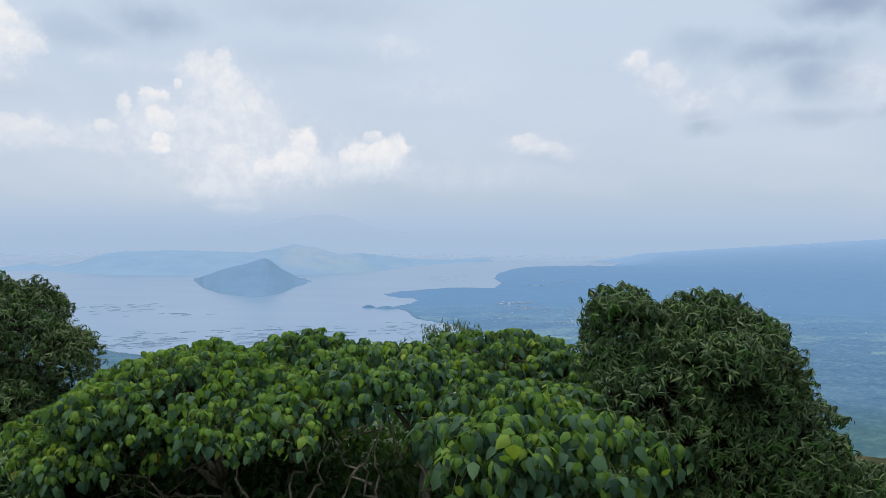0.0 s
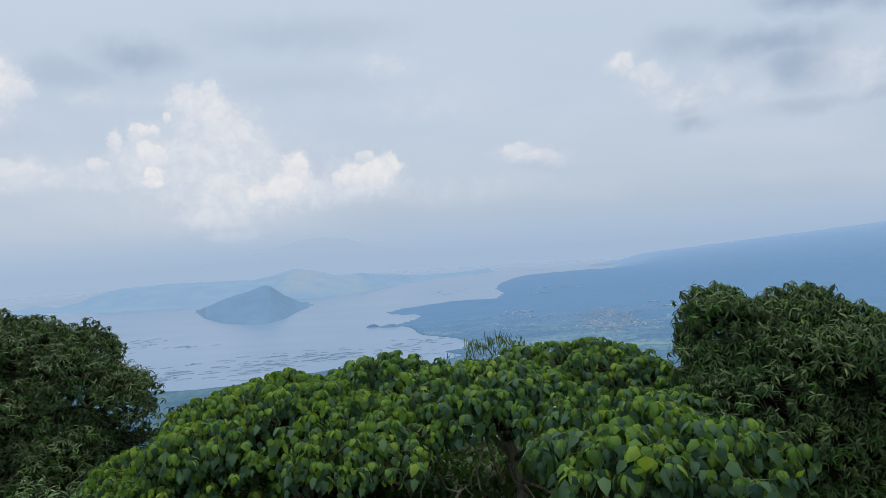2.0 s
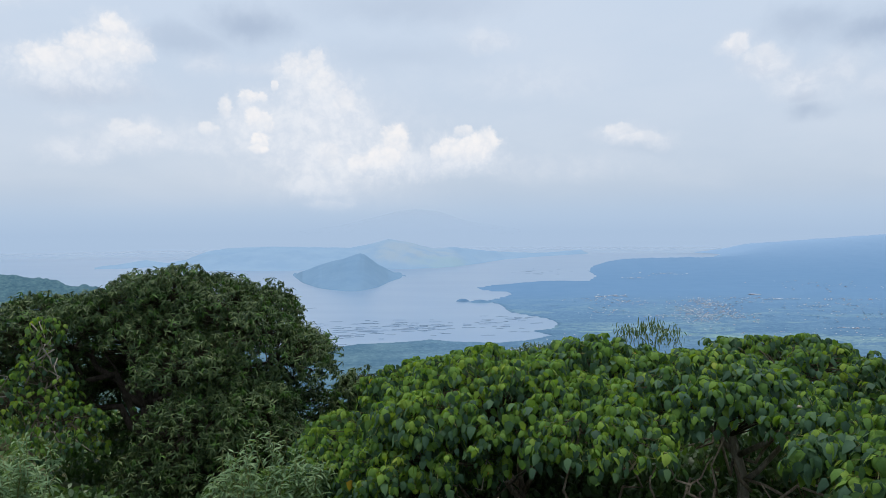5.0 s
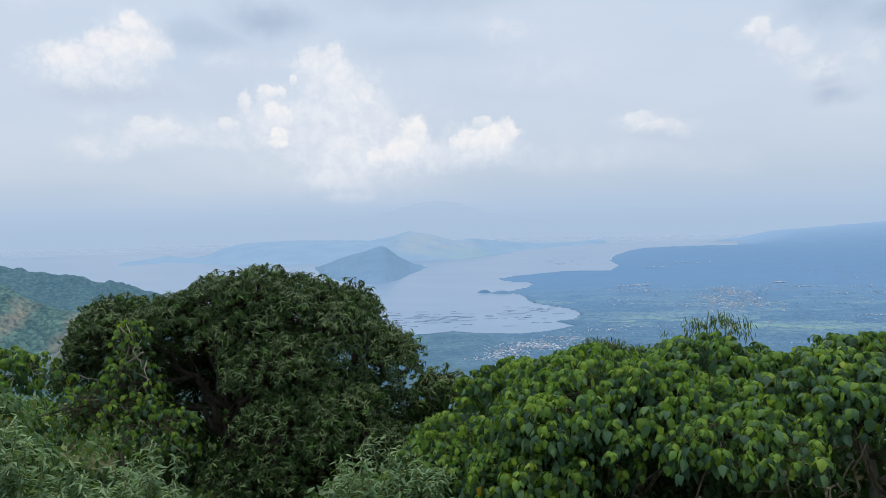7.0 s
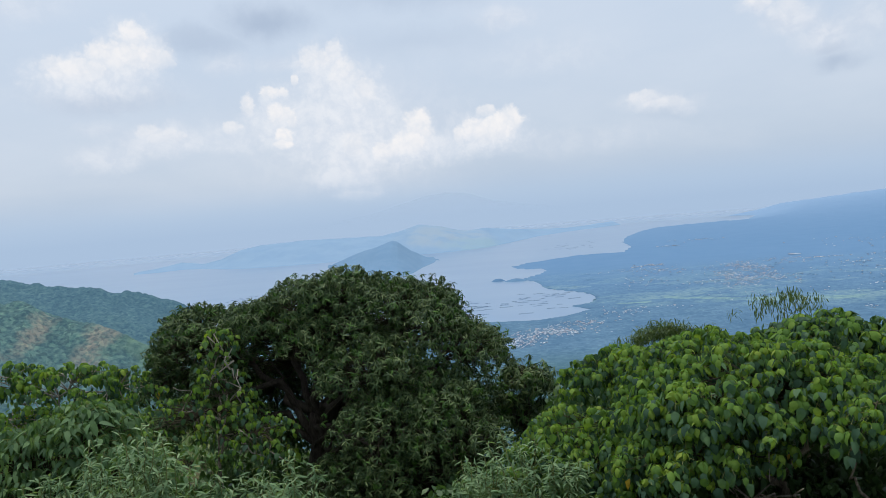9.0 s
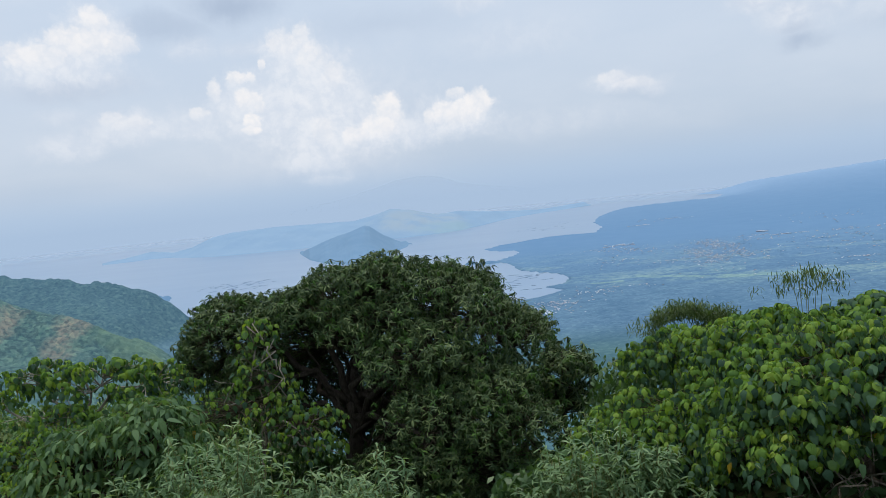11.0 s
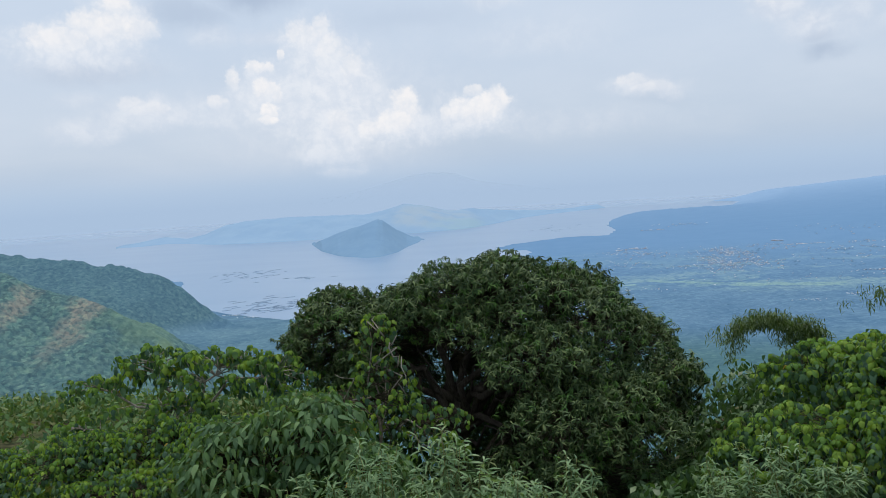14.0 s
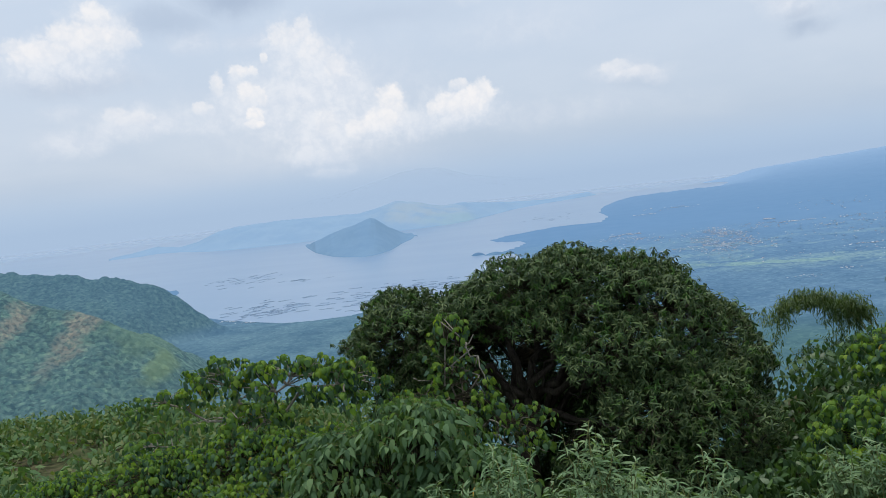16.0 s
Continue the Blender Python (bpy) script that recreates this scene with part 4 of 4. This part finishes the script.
heart_tree("leafy_bush", "low thicket bush with small broad green leaves",
           [(-11.3, 9.2, -0.75, 0.9, 0.55, 0.42), (-12.4, 9.0, -0.92, 0.9, 0.6, 0.45), (-10.3, 8.9, -0.75, 0.9, 0.6, 0.5), (-13.4, 9.0, -1.1, 0.8, 0.6, 0.45), (-11.4, 8.2, -1.05, 0.9, 0.5, 0.4), (-12.5, 8.2, -1.35, 0.9, 0.5, 0.4), (-14.2, 9.2, -1.3, 0.7, 0.6, 0.45)],
           foot_at(-11.6, 9.0), (-11.6, 9.0, -1.5), 0.04, 16, 0.165, (0.065, 0.105), (0.1, 0.9), GREY_BARK, 300, (7, 11), 0.75, "", -0.2, 0.15, clump=(0.26, 0.46))
heart_tree("leafy_bush", "bush of long pointed dull-green leaves drooping from thin stems",
           [(-8.85, 7.15, -0.02, 0.5, 0.5, 0.5), (-9.5, 7.2, -0.3, 0.7, 0.5, 0.5), (-8.35, 7.0, -0.35, 0.5, 0.45, 0.5), (-9.1, 6.9, -0.55, 0.9, 0.4, 0.45)],
           foot_at(-8.9, 7.2), (-8.9, 7.2, -0.5), 0.025, 14, 0.17, (0.075, 0.15), (0.1, 1.45), GREY_BARK, 300, (5, 9), 0, "", -0.6, 0.2, POINT, LONG_LEAF, (0.26, 0.42))
sapling = heart_tree("vine_sapling", "slender sapling overgrown with light-green vine leaves",
           [(-8.87, 10.35, 0.3, 0.25, 0.25, 0.36), (-8.75, 10.1, -0.2, 0.4, 0.35, 0.35), (-9.0, 9.8, -0.55, 0.85, 0.5, 0.4), (-8.2, 9.7, -0.75, 0.6, 0.4, 0.35)],
           foot_at(-8.8, 9.9), (-8.85, 10.2, -0.4), 0.025, 15, 0.19, (0.08, 0.125), (0.2, 1.1), GREY_BARK, 300, (4, 7), 0.85, "", -0.6, 0.1)
def bare_branches(root, starts, ends, name, mat, girth, seed, crook=0.09):
    """Leafless crooked branches, each a part of its own."""
    rng = np.random.default_rng(seed)
    for a, b in zip(starts, ends):
        one = Heap()
        one.tube(bend(a, b, rng.uniform(-0.15, 0.2), 9, rng, crook), np.linspace(girth, girth * 0.35, 9), 6)
        part(name, one.mesh(name), mat, root)


bare_branches(sapling, [(-8.8, 10.2, -0.5), (-8.85, 10.2, -0.1), (-8.7, 10.1, 0.0), (-8.8, 10.1, -0.6), (-8.5, 9.8, -0.7), (-8.4, 9.8, -0.8), (-8.6, 10.0, 0.35)],
              [(-8.85, 10.3, 0.66), (-8.5, 10.0, 0.45), (-8.45, 10.0, -0.55), (-9.3, 9.8, 0.0), (-7.9, 9.6, -0.55), (-7.7, 9.6, -1.0), (-8.4, 9.9, -0.2)], "vine_stem", PALE_BARK, 0.014, 41, 0.14)
bare_branches(crooked, [(-0.05, 7.65, -0.9), (0.0, 7.65, -0.5), (0.3, 7.0, -0.9), (-0.45, 7.0, -0.75), (-0.47, 7.0, -0.7), (0.05, 7.6, -0.6), (0.0, 7.6, -0.3)],
              [(0.9, 6.5, -0.1), (1.3, 6.4, -0.2), (-0.05, 7.0, -0.32), (-0.58, 7.0, -0.3), (-0.38, 6.9, 0.1), (-0.7, 6.8, 0.05), (0.5, 6.8, 0.1)], "bare_branch", GREY_BARK, 0.018, 42)
bare_branches(spreading, [(-1.06, 7.0, -0.75), (-0.5, 7.0, -0.5), (-1.27, 7.0, -0.8), (-1.24, 7.0, -0.3), (-1.6, 7.0, -0.7), (-2.0, 7.7, -1.2), (-1.8, 7.7, -1.3), (-1.9, 7.7, -1.2), (-0.8, 7.0, -0.7)],
              [(-0.88, 7.0, -0.1), (-0.9, 7.0, 0.1), (-1.2, 7.0, 0.08), (-0.9, 7.0, 0.1), (-1.8, 6.9, -0.1), (-2.3, 6.4, -0.3), (-1.6, 6.3, -0.5), (-2.8, 6.6, -0.6), (-0.45, 7.0, -0.1)], "bare_branch", GREY_BARK, 0.016, 43)
bare_branches(spreading, [(-2.0, 7.8, -1.1), (-2.1, 7.8, -1.3), (-2.1, 7.7, -1.0), (-2.0, 7.7, -0.9), (-2.2, 7.9, -1.2), (-1.9, 7.6, -0.9), (-2.0, 7.8, -0.8)],
              [(-3.3, 7.2, -0.3), (-3.4, 7.5, -0.62), (-2.8, 6.9, -0.38), (-3.1, 7.0, -0.75), (-3.2, 7.9, -0.4), (-2.5, 6.6, -0.3), (-3.0, 7.4, -0.1)], "bare_branch", PALE_BARK, 0.011, 45, 0.12)
big_mango = mango_tree("mango_tree", "large round mango tree with dense dark drooping leaves",
           [(-7.5, 11.5, 0.35, 1.25, 1.3, 1.1), (-6.4, 11.4, 0.12, 1.05, 1.3, 1.12), (-9.65, 11.6, 0.1, 0.85, 1.0, 0.85), (-10.2, 11.7, -0.4, 0.65, 0.9, 0.75), (-5.6, 11.0, -0.25, 0.8, 1.0, 0.85), (-6.5, 10.4, -0.3, 1.05, 0.8, 0.8), (-6.3, 10.1, -0.95, 1.15, 0.9, 0.8),
            (-6.3, 9.9, -1.6, 1.35, 0.9, 0.8), (-5.55, 10.1, -1.0, 0.72, 0.8, 0.9), (-8.4, 12.7, -0.5, 1.6, 0.5, 1.2), (-7.6, 12.9, -1.7, 1.8, 0.5, 0.9), (-9.6, 11.4, -1.0, 0.9, 0.9, 0.8), (-8.6, 11.4, 0.3, 0.85, 0.9, 0.75), (-7.4, 10.9, 0.3, 0.8, 0.7, 0.7), (-5.95, 10.9, 0.2, 0.75, 0.8, 0.72), (-6.2, 11.7, -1.2, 1.3, 0.5, 1.0), (-7.2, 10.6, -0.2, 0.6, 0.5, 0.5), (-9.13, 12.8, -1.04, 1.1, 0.45, 0.8)],
           foot_at(-8.0, 11.5), (-7.9, 11.45, -0.85), 0.12, 21, 0.107, (0.083, 0.122), fresh=0.15, group="mango trees", clump=(0.40, 0.76), hollow=(-7.87, 10.5, -0.45, 0.62, 1.1, 0.72))
mango_tree("mango_tree", "dense dark-green mango tree with fresh growth on top",
           [(2.64, 7.1, 0.38, 0.82, 0.95, 0.95), (1.85, 7.05, 0.9, 0.38, 0.36, 0.5), (2.15, 7.0, 0.7, 0.42, 0.4, 0.42), (1.72, 6.95, 0.6, 0.34, 0.34, 0.36), (2.0, 6.7, 0.25, 0.6, 0.7, 0.6), (3.08, 7.1, -0.3, 0.82, 1.0, 0.95), (2.4, 6.6, -0.35, 0.7, 0.5, 0.7), (3.55, 7.3, -0.95, 1.08, 0.8, 0.75), (4.3, 7.5, -1.0, 0.7, 0.6, 0.6)],
           foot_at(2.8, 7.2), (2.75, 7.15, -0.5), 0.09, 22, 0.088, (0.075, 0.11), 300, 0.2, group="mango trees", clump=(0.27, 0.42))
mango_tree("mango_tree", "young mango tree low beside the large one",
           [(-4.65, 12.2, -0.8, 0.5, 0.5, 0.45), (-4.9, 12.3, -1.4, 0.7, 0.6, 0.5)], foot_at(-4.8, 12.3), (-4.75, 12.25, -1.5), 0.05, 23, 0.13, (0.12, 0.165), singles=60, group="mango trees")
bare_branches(big_mango, [(-7.95, 11.45, -1.2), (-7.95, 11.45, -0.9), (-7.9, 11.45, -0.8), (-7.95, 11.4, -1.4), (-7.9, 11.4, -1.0), (-7.9, 11.45, -1.5)],
              [(-8.5, 11.2, 0.3), (-7.6, 11.0, 0.2), (-8.1, 11.4, 0.4), (-7.0, 10.8, -0.3), (-7.4, 10.9, -0.1), (-6.9, 10.6, -0.9)], "bough", DARK_BARK, 0.028, 44, 0.06)


def undergrowth():
    """Dim leafy thicket below the crowns."""
    rng = np.random.default_rng(60)
    leaves = []
    for ax, bx, ay, by, tall, many in ((-4.6, 4.8, 8.8, 11.8, 1.1, 14000), (-5.7, -3.8, 8.2, 11.0, 1.0, 3500), (-8.2, -5.2, 11.8, 13.2, 2.6, 4500), (-4.4, 3.0, 7.7, 8.9, 0.7, 6000), (-10.5, -4.0, 12.4, 13.8, 0.9, 3000), (-13.5, -9.0, 9.6, 11.0, 0.6, 2000), (-10.5, -5.0, 7.6, 9.6, 0.6, 4000), (-10.5, 3.0, 5.2, 7.8, 0.25, 5000), (-10.3, -5.5, 12.2, 13.4, 2.2, 4500)):
        for _ in range(many):
            x, y = rng.uniform(ax, bx), rng.uniform(ay, by)
            swell = 0.55 + 0.45 * noise.noise(Vector((x * 1.1, y * 1.1, 4.0)))
            p = (x, y, ground_at(x, y) + rng.uniform(0, 1) * tall * swell)
            leaves.append(leaf_pose(p, rng.uniform(0, 6.28), rng.uniform(-0.2, 1.2), rng.normal(0, 0.4), rng.uniform(0.08, 0.16)))
    me = strewn("undergrowth", leaves, TUFT)
    me.materials.append(THICKET_LEAF)
    tagged(new("undergrowth", me), "tangled dull-green undergrowth on the slope below the trees", "undergrowth", kind="stuff")


undergrowth()


def bamboo(label, foot, culms, seed, tufts=16, bare=0.66, girth=0.025, dips=(-0.2, 1.0), size=(0.11, 0.21), spread=0.13):
    """A clump of arching culms hung with narrow leaves; each culm runs from the foot through the places given."""
    rng = np.random.default_rng(seed)
    root = thing("bamboo_clump", foot, label, "bamboo", "bamboo clumps")
    leaves = []
    for course in culms:
        knots = np.array([foot, *course], float)
        knots = np.vstack([2 * knots[0] - knots[1], knots, 2 * knots[-1] - knots[-2]])
        line = []
        for a, b, c, d in zip(knots, knots[1:], knots[2:], knots[3:]):
            for u in np.linspace(0, 1, 8, endpoint=False):
                line.append(0.5 * (2 * b + (c - a) * u + (2 * a - 5 * b + 4 * c - d) * u**2 + (3 * b - a - 3 * c + d) * u**3))
        line = np.array(line + [knots[-2]])
        last = len(line) - 1
        one = Heap()
        one.tube(line, np.linspace(girth, 0.004, len(line)), 6)
        part("culm", one.mesh("culm"), CULM, root)
        for _ in range(tufts):
            s = rng.uniform(bare, 1.0)
            p = line[int(s * last)] + rng.normal(0, spread, 3) * (1, 1, 0.6)
            for j in range(rng.integers(14, 24)):
                leaves.append(leaf_pose(p + rng.normal(0, 0.07, 3), rng.uniform(0, 6.28), rng.uniform(*dips), rng.normal(0, 0.4), rng.uniform(*size)))
    lay_leaves(root, leaves, STRIP, BAMBOO_LEAF, "leaf", 0, "foliage")


bamboo("thin bamboo tips standing over the broad-leaved canopy", foot_at(0.5, 16.6),
       [[(0.3, 16.6, -0.7), (-0.1, 16.5, -0.42)], [(0.35, 16.5, -0.6), (0.15, 16.4, -0.2)], [(0.5, 16.6, -0.7), (0.55, 16.6, -0.15)], [(0.7, 16.6, -0.6), (0.95, 16.5, -0.25)], [(0.8, 16.5, -0.5), (1.15, 16.5, -0.55)], [(0.6, 16.8, -1.0), (0.6, 16.8, -0.45)]],
       31, 6, 0.7, 0.008, (0.3, 1.5), (0.09, 0.16), 0.17)
HOOK = [[(-0.6, -1.9), (-1.5, -1.02), (-2.2, -1.05), (-2.85, -1.45)], [(-0.5, -2.0), (-1.3, -1.05), (-2.25, -1.1), (-2.55, -1.95)], [(-0.6, -1.9), (-1.4, -1.1), (-2.1, -1.0), (-2.5, -1.5)], [(-0.4, -1.8), (-0.8, -1.2), (-1.2, -1.12), (-1.45, -1.4)],
        [(-0.4, -2.0), (-0.75, -1.3), (-1.05, -1.3), (-1.25, -2.0)], [(-0.3, -2.2), (-0.6, -1.5), (-0.85, -1.45), (-1.0, -2.1)], [(-0.3, -2.3), (-0.9, -2.05), (-1.6, -2.1), (-2.3, -2.2)], [(-0.4, -1.9), (-1.2, -1.15), (-1.8, -1.0), (-2.1, -1.1)]]
bamboo("bamboo clump arching in a feathery green hook", foot_at(-0.1, 17.8), [[(x, 17.8 + 0.12 * (k % 3 - 1), z) for x, z in course] for k, course in enumerate(HOOK)],
       32, 46, 0.42, 0.012, (-0.2, 1.1), (0.09, 0.17), 0.12)


def weed(label, x, y, top, wide, seed, stems=30):
    """A bushy clump of soft weeds: stems that spread from the foot, leafy all the way up."""
    rng = np.random.default_rng(seed)
    z = ground_at(x, y)
    tall = top - z
    root = thing("weed_clump", (x, y, z), label, "weeds", "weed clumps")
    leaves, stalks = [], Heap()
    for _ in range(stems):
        out = rng.normal(0, 0.5, 2)
        foot = np.array([x + out[0] * wide * 0.4, y + out[1] * wide * 0.4, 0])
        foot[2] = ground_at(foot[0], foot[1]) - 0.03
        end = np.array([x + out[0] * wide * 1.2, y + out[1] * wide, z + tall * rng.uniform(0.7, 1.08) * (1 - 0.35 * min(1.3, np.linalg.norm(out)) ** 2)])
        line = bend(foot, end, 0.08, 7, rng, 0.05)
        stalks.tube(line, np.linspace(0.008, 0.002, 7), 4)
        for j in range(44):
            s = rng.uniform(0.2, 1.0)
            p = line[int(s * 6)] + (line[min(6, int(s * 6) + 1)] - line[int(s * 6)]) * (s * 6 % 1)
            leaves.append(leaf_pose(p, rng.uniform(0, 6.28), rng.uniform(-0.9, 0.3), rng.normal(0, 0.4), rng.uniform(0.09, 0.16) * (1.2 - 0.5 * s)))
    tagged(part("stem_growth", stalks.mesh("stem_growth"), CULM, root), kind="stuff")
    lay_leaves(root, leaves, LANCE, WEED_LEAF, "leaf", 0, "foliage")


WEEDS = [(-7.35, 5.75, 0.62, 0.34), (-7.95, 6.1, 0.42, 0.4), (-6.85, 5.9, 0.1, 0.32), (-6.5, 6.4, 0.06, 0.35), (-4.6, 7.35, -0.06, 0.55), (-4.15, 7.2, -0.28, 0.35), (-4.95, 7.6, -0.4, 0.4), (-7.0, 7.0, -0.25, 0.35), (-8.5, 6.0, 0.1, 0.4)]
for k, (x, y, top, wide) in enumerate(WEEDS):
    weed("soft grey-green weeds with narrow leaves on the bank", x, y, top, wide, 50 + k)


def grass():
    """Dry grass and low herbs over the bank under the trees."""
    rng = np.random.default_rng(70)
    blades = []
    for _ in range(7000):
        x, y = (rng.uniform(-11, -4.5), rng.uniform(3.6, 9.5)) if rng.random() < 0.6 else (rng.normal(-6.7, 0.5), rng.normal(5.9, 0.35))
        blades.append(leaf_pose((x, y, ground_at(x, y) - 0.01), rng.uniform(0, 6.28), rng.uniform(-1.4, -0.7), rng.normal(0, 0.4), rng.uniform(0.10, 0.28)))
    me = strewn("grass", blades, [(v * (0.5, 1, 1), f) for v, f in STRIP])
    me.materials.append(DRY_GRASS)
    tagged(new("grass", me), "dry yellowish grass on the bank", "grass", kind="stuff")


grass()


def scrub():
    """Low brownish-green scrub over the hillside beyond the trees."""
    rng = np.random.default_rng(80)
    leaves = []
    for k in range(330):
        x, y = rng.uniform(-32, -12.8), rng.uniform(9.5, 28)
        if k < 9:
            x, y = -14.3 - 0.7 * k + rng.normal(0, 0.2), 11.0 + 0.35 * k
        z, r = ground_at(x, y), rng.uniform(0.45, 1.0) * (1 + 0.6 * noise.noise(Vector((x * 0.4, y * 0.4, 2.0))))
        for j in range(int(130 * min(1.2, r) + 40)):
            d = rng.normal(size=3)
            d /= np.linalg.norm(d)
            d[2] = abs(d[2])
            lump = 1 + 0.3 * noise.noise(Vector((d * 2.0 + (x, y, 0)).tolist()))
            leaves.append(leaf_pose(np.array([x, y, z]) + d * (r, r, r * 0.9) * rng.uniform(0.85, 1.08) * lump, rng.uniform(0, 6.28), rng.uniform(-0.2, 1.0), rng.normal(0, 0.4), rng.uniform(0.12, 0.25)))
    me = strewn("scrub", leaves, TUFT)
    me.materials.append(SCRUB_LEAF)
    tagged(new("scrub", me), "low brownish-green scrub on the hillside", "scrub", kind="stuff")


scrub()


# ---- woods, towns and fish pens in the distance ----
def blobs(name, places, sizes, mat, label, category, seed, flat=0.8):
    """Rounded, uneven tree crowns joined in one mesh."""
    rng = np.random.default_rng(seed)
    bm = bmesh.new()
    bmesh.ops.create_icosphere(bm, subdivisions=1, radius=1.0)
    ball = np.array([v.co[:] for v in bm.verts])
    tris = np.array([[v.index for v in f.verts] for f in bm.faces])
    bm.free()
    n = len(places)
    swell = rng.uniform(0.65, 1.25, (n, len(ball), 1))
    verts = places[:, None] + ball[None] * swell * sizes[:, None, None] * np.array([1, 1, flat])
    faces = tris[None] + (np.arange(n) * len(ball))[:, None, None]
    me = mesh_of(name, verts.reshape(-1, 3), faces.reshape(-1, 3))
    me.materials.append(mat)
    tagged(new(name, me), label, category, kind="stuff")


def far_woods():
    rng = np.random.default_rng(90)
    a, r = np.radians(rng.uniform(-24, 40, 30000)), np.sqrt(rng.uniform(430**2, 1250**2, 30000))
    x, y = r * np.sin(a), r * np.cos(a)
    z, deep = height(x, y)
    keep = (deep > 2) & ((rough(x, y, 30.0, 3, 6.0) > np.where(r < 760, 0.15, 0.45)) | (deep < 8))
    places = np.stack([x, y, z], -1)[keep]
    blobs("plain_woods", places, rng.uniform(0.8, 1.7, len(places)), WOODED, "scattered woods over the lakeside plain, hazed blue-green", "woods", 92, 0.3)


far_woods()


def towns():
    rng = np.random.default_rng(95)
    heap = Heap()
    for cx, cy, sx, sy, many, size in (
            (-36, 665, 16, 26, 170, 1.0), (-8, 705, 26, 24, 230, 1.0), (18, 745, 24, 18, 90, 1.0), (-50, 640, 16, 12, 40, 0.9), (60, 800, 26, 16, 40, 1.0), (90, 830, 40, 16, 30, 0.9),
            (274, 1200, 18, 55, 90, 1.15), (284, 1150, 22, 50, 90, 1.1), (230, 1070, 16, 60, 110, 1.1), (236, 1015, 18, 50, 90, 1.05), (214, 970, 14, 30, 40, 1.0), (278, 1030, 20, 55, 100, 1.1), (255, 1120, 40, 110, 130, 1.0),
            (158, 1305, 16, 16, 30, 1.5), (128, 1288, 10, 6, 14, 1.4), (163, 1190, 40, 36, 60, 1.0), (188, 1016, 30, 30, 46, 1.0), (120, 1080, 34, 50, 40, 1.0), (130, 1240, 44, 26, 60, 1.0),
            (354, 1198, 30, 22, 26, 1.0), (385, 1316, 6, 4, 10, 2.2), (404, 1238, 22, 6, 26, 1.4), (413, 1144, 32, 26, 28, 1.0), (460, 1155, 34, 28, 26, 1.0), (340, 1250, 50, 24, 40, 1.1), (500, 1230, 40, 16, 30, 1.2),
            (236, 714, 16, 7, 14, 0.8), (281, 742, 14, 7, 16, 0.8), (376, 902, 16, 6, 22, 1.1), (330, 860, 60, 50, 26, 0.9), (230, 900, 60, 60, 26, 0.9), (390, 1040, 80, 80, 46, 1.0), (470, 1020, 60, 60, 26, 1.0),
            (255, 1757, 26, 12, 16, 1.8), (330, 1900, 60, 40, 20, 1.8), (-325, 765, 12, 4, 26, 1.0), (-300, 748, 14, 3, 20, 0.9), (560, 1500, 90, 120, 40, 1.4)):
        x, y = rng.normal(cx, sx * 0.6, many), rng.normal(cy, sy * 0.6, many)
        z, deep = height(x, y)
        for k in range(many):
            if deep[k] < 2:
                continue
            w, d, h = size * rng.uniform(0.3, 0.8) * rng.choice([1, 1, 1.7]), size * rng.uniform(0.35, 0.8), size * rng.uniform(0.25, 0.5)
            c, s = math.cos(t := rng.uniform(-0.5, 0.5)), math.sin(t)
            box = np.array([(-w, -d, 0), (w, -d, 0), (w, d, 0), (-w, d, 0), (-w, -d, h), (w, -d, h), (w, d, h), (-w, d, h), (-w, 0, h * 1.5), (w, 0, h * 1.5)])
            box[:, :2] = box[:, :2] @ np.array([[c, s], [-s, c]])
            heap.put(box + (x[k], y[k], z[k] + 0.3), [(0, 1, 5, 4), (2, 3, 7, 6), (1, 2, 6, 9, 5), (3, 0, 4, 8, 7), (4, 5, 9, 8), (6, 7, 8, 9)])
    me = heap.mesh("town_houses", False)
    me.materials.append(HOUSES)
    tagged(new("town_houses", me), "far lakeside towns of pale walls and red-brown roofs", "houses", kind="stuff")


towns()


def fish_pens():
    """Long floating fish pens moored in rows on the lake."""
    rng = np.random.default_rng(97)

    def pen(length):
        heap = Heap()
        for a, b in (((-length, -1.1), (length, -1.1)), ((-length, 1.1), (length, 1.1)), ((-length, -1.1), (-length, 1.1)), ((length, -1.1), (length, 1.1)), ((0, -1.1), (0, 1.1))):
            heap.tube([(*a, 0.25), ((a[0] + b[0]) / 2, (a[1] + b[1]) / 2, 0.3), (*b, 0.25)], [0.1, 0.1, 0.1], 4)
        return heap.mesh("fish_pen", False)

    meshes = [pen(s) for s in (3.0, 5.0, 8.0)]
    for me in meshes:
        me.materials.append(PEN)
    made = 0
    for cx, cy, sx, sy, turn, many in ((-120, 900, 90, 60, 4, 90), (-200, 850, 50, 60, 10, 40), (-310, 850, 45, 60, 40, 50), (-470, 1180, 60, 70, 62, 34), (-345, 1110, 25, 20, 40, 12), (-20, 960, 40, 50, 20, 20), (60, 2050, 60, 140, 10, 22), (-300, 800, 40, 20, 20, 16)):
        for _ in range(many):
            x, y = rng.normal(cx, sx * 0.6), rng.normal(cy, sy * 0.6)
            if inland(np.array([x]), np.array([y]))[0] > -6 or made >= 290:
                continue
            ob = new("fish_pen", meshes[rng.integers(3)])
            ob.matrix_world = pose(x, y, LAKE, 0, 0, turn + rng.normal(0, 5))
            tagged(ob, "long dark floating fish pen moored on the lake", "fish pen", "fish pens on the lake")
            made += 1


fish_pens()
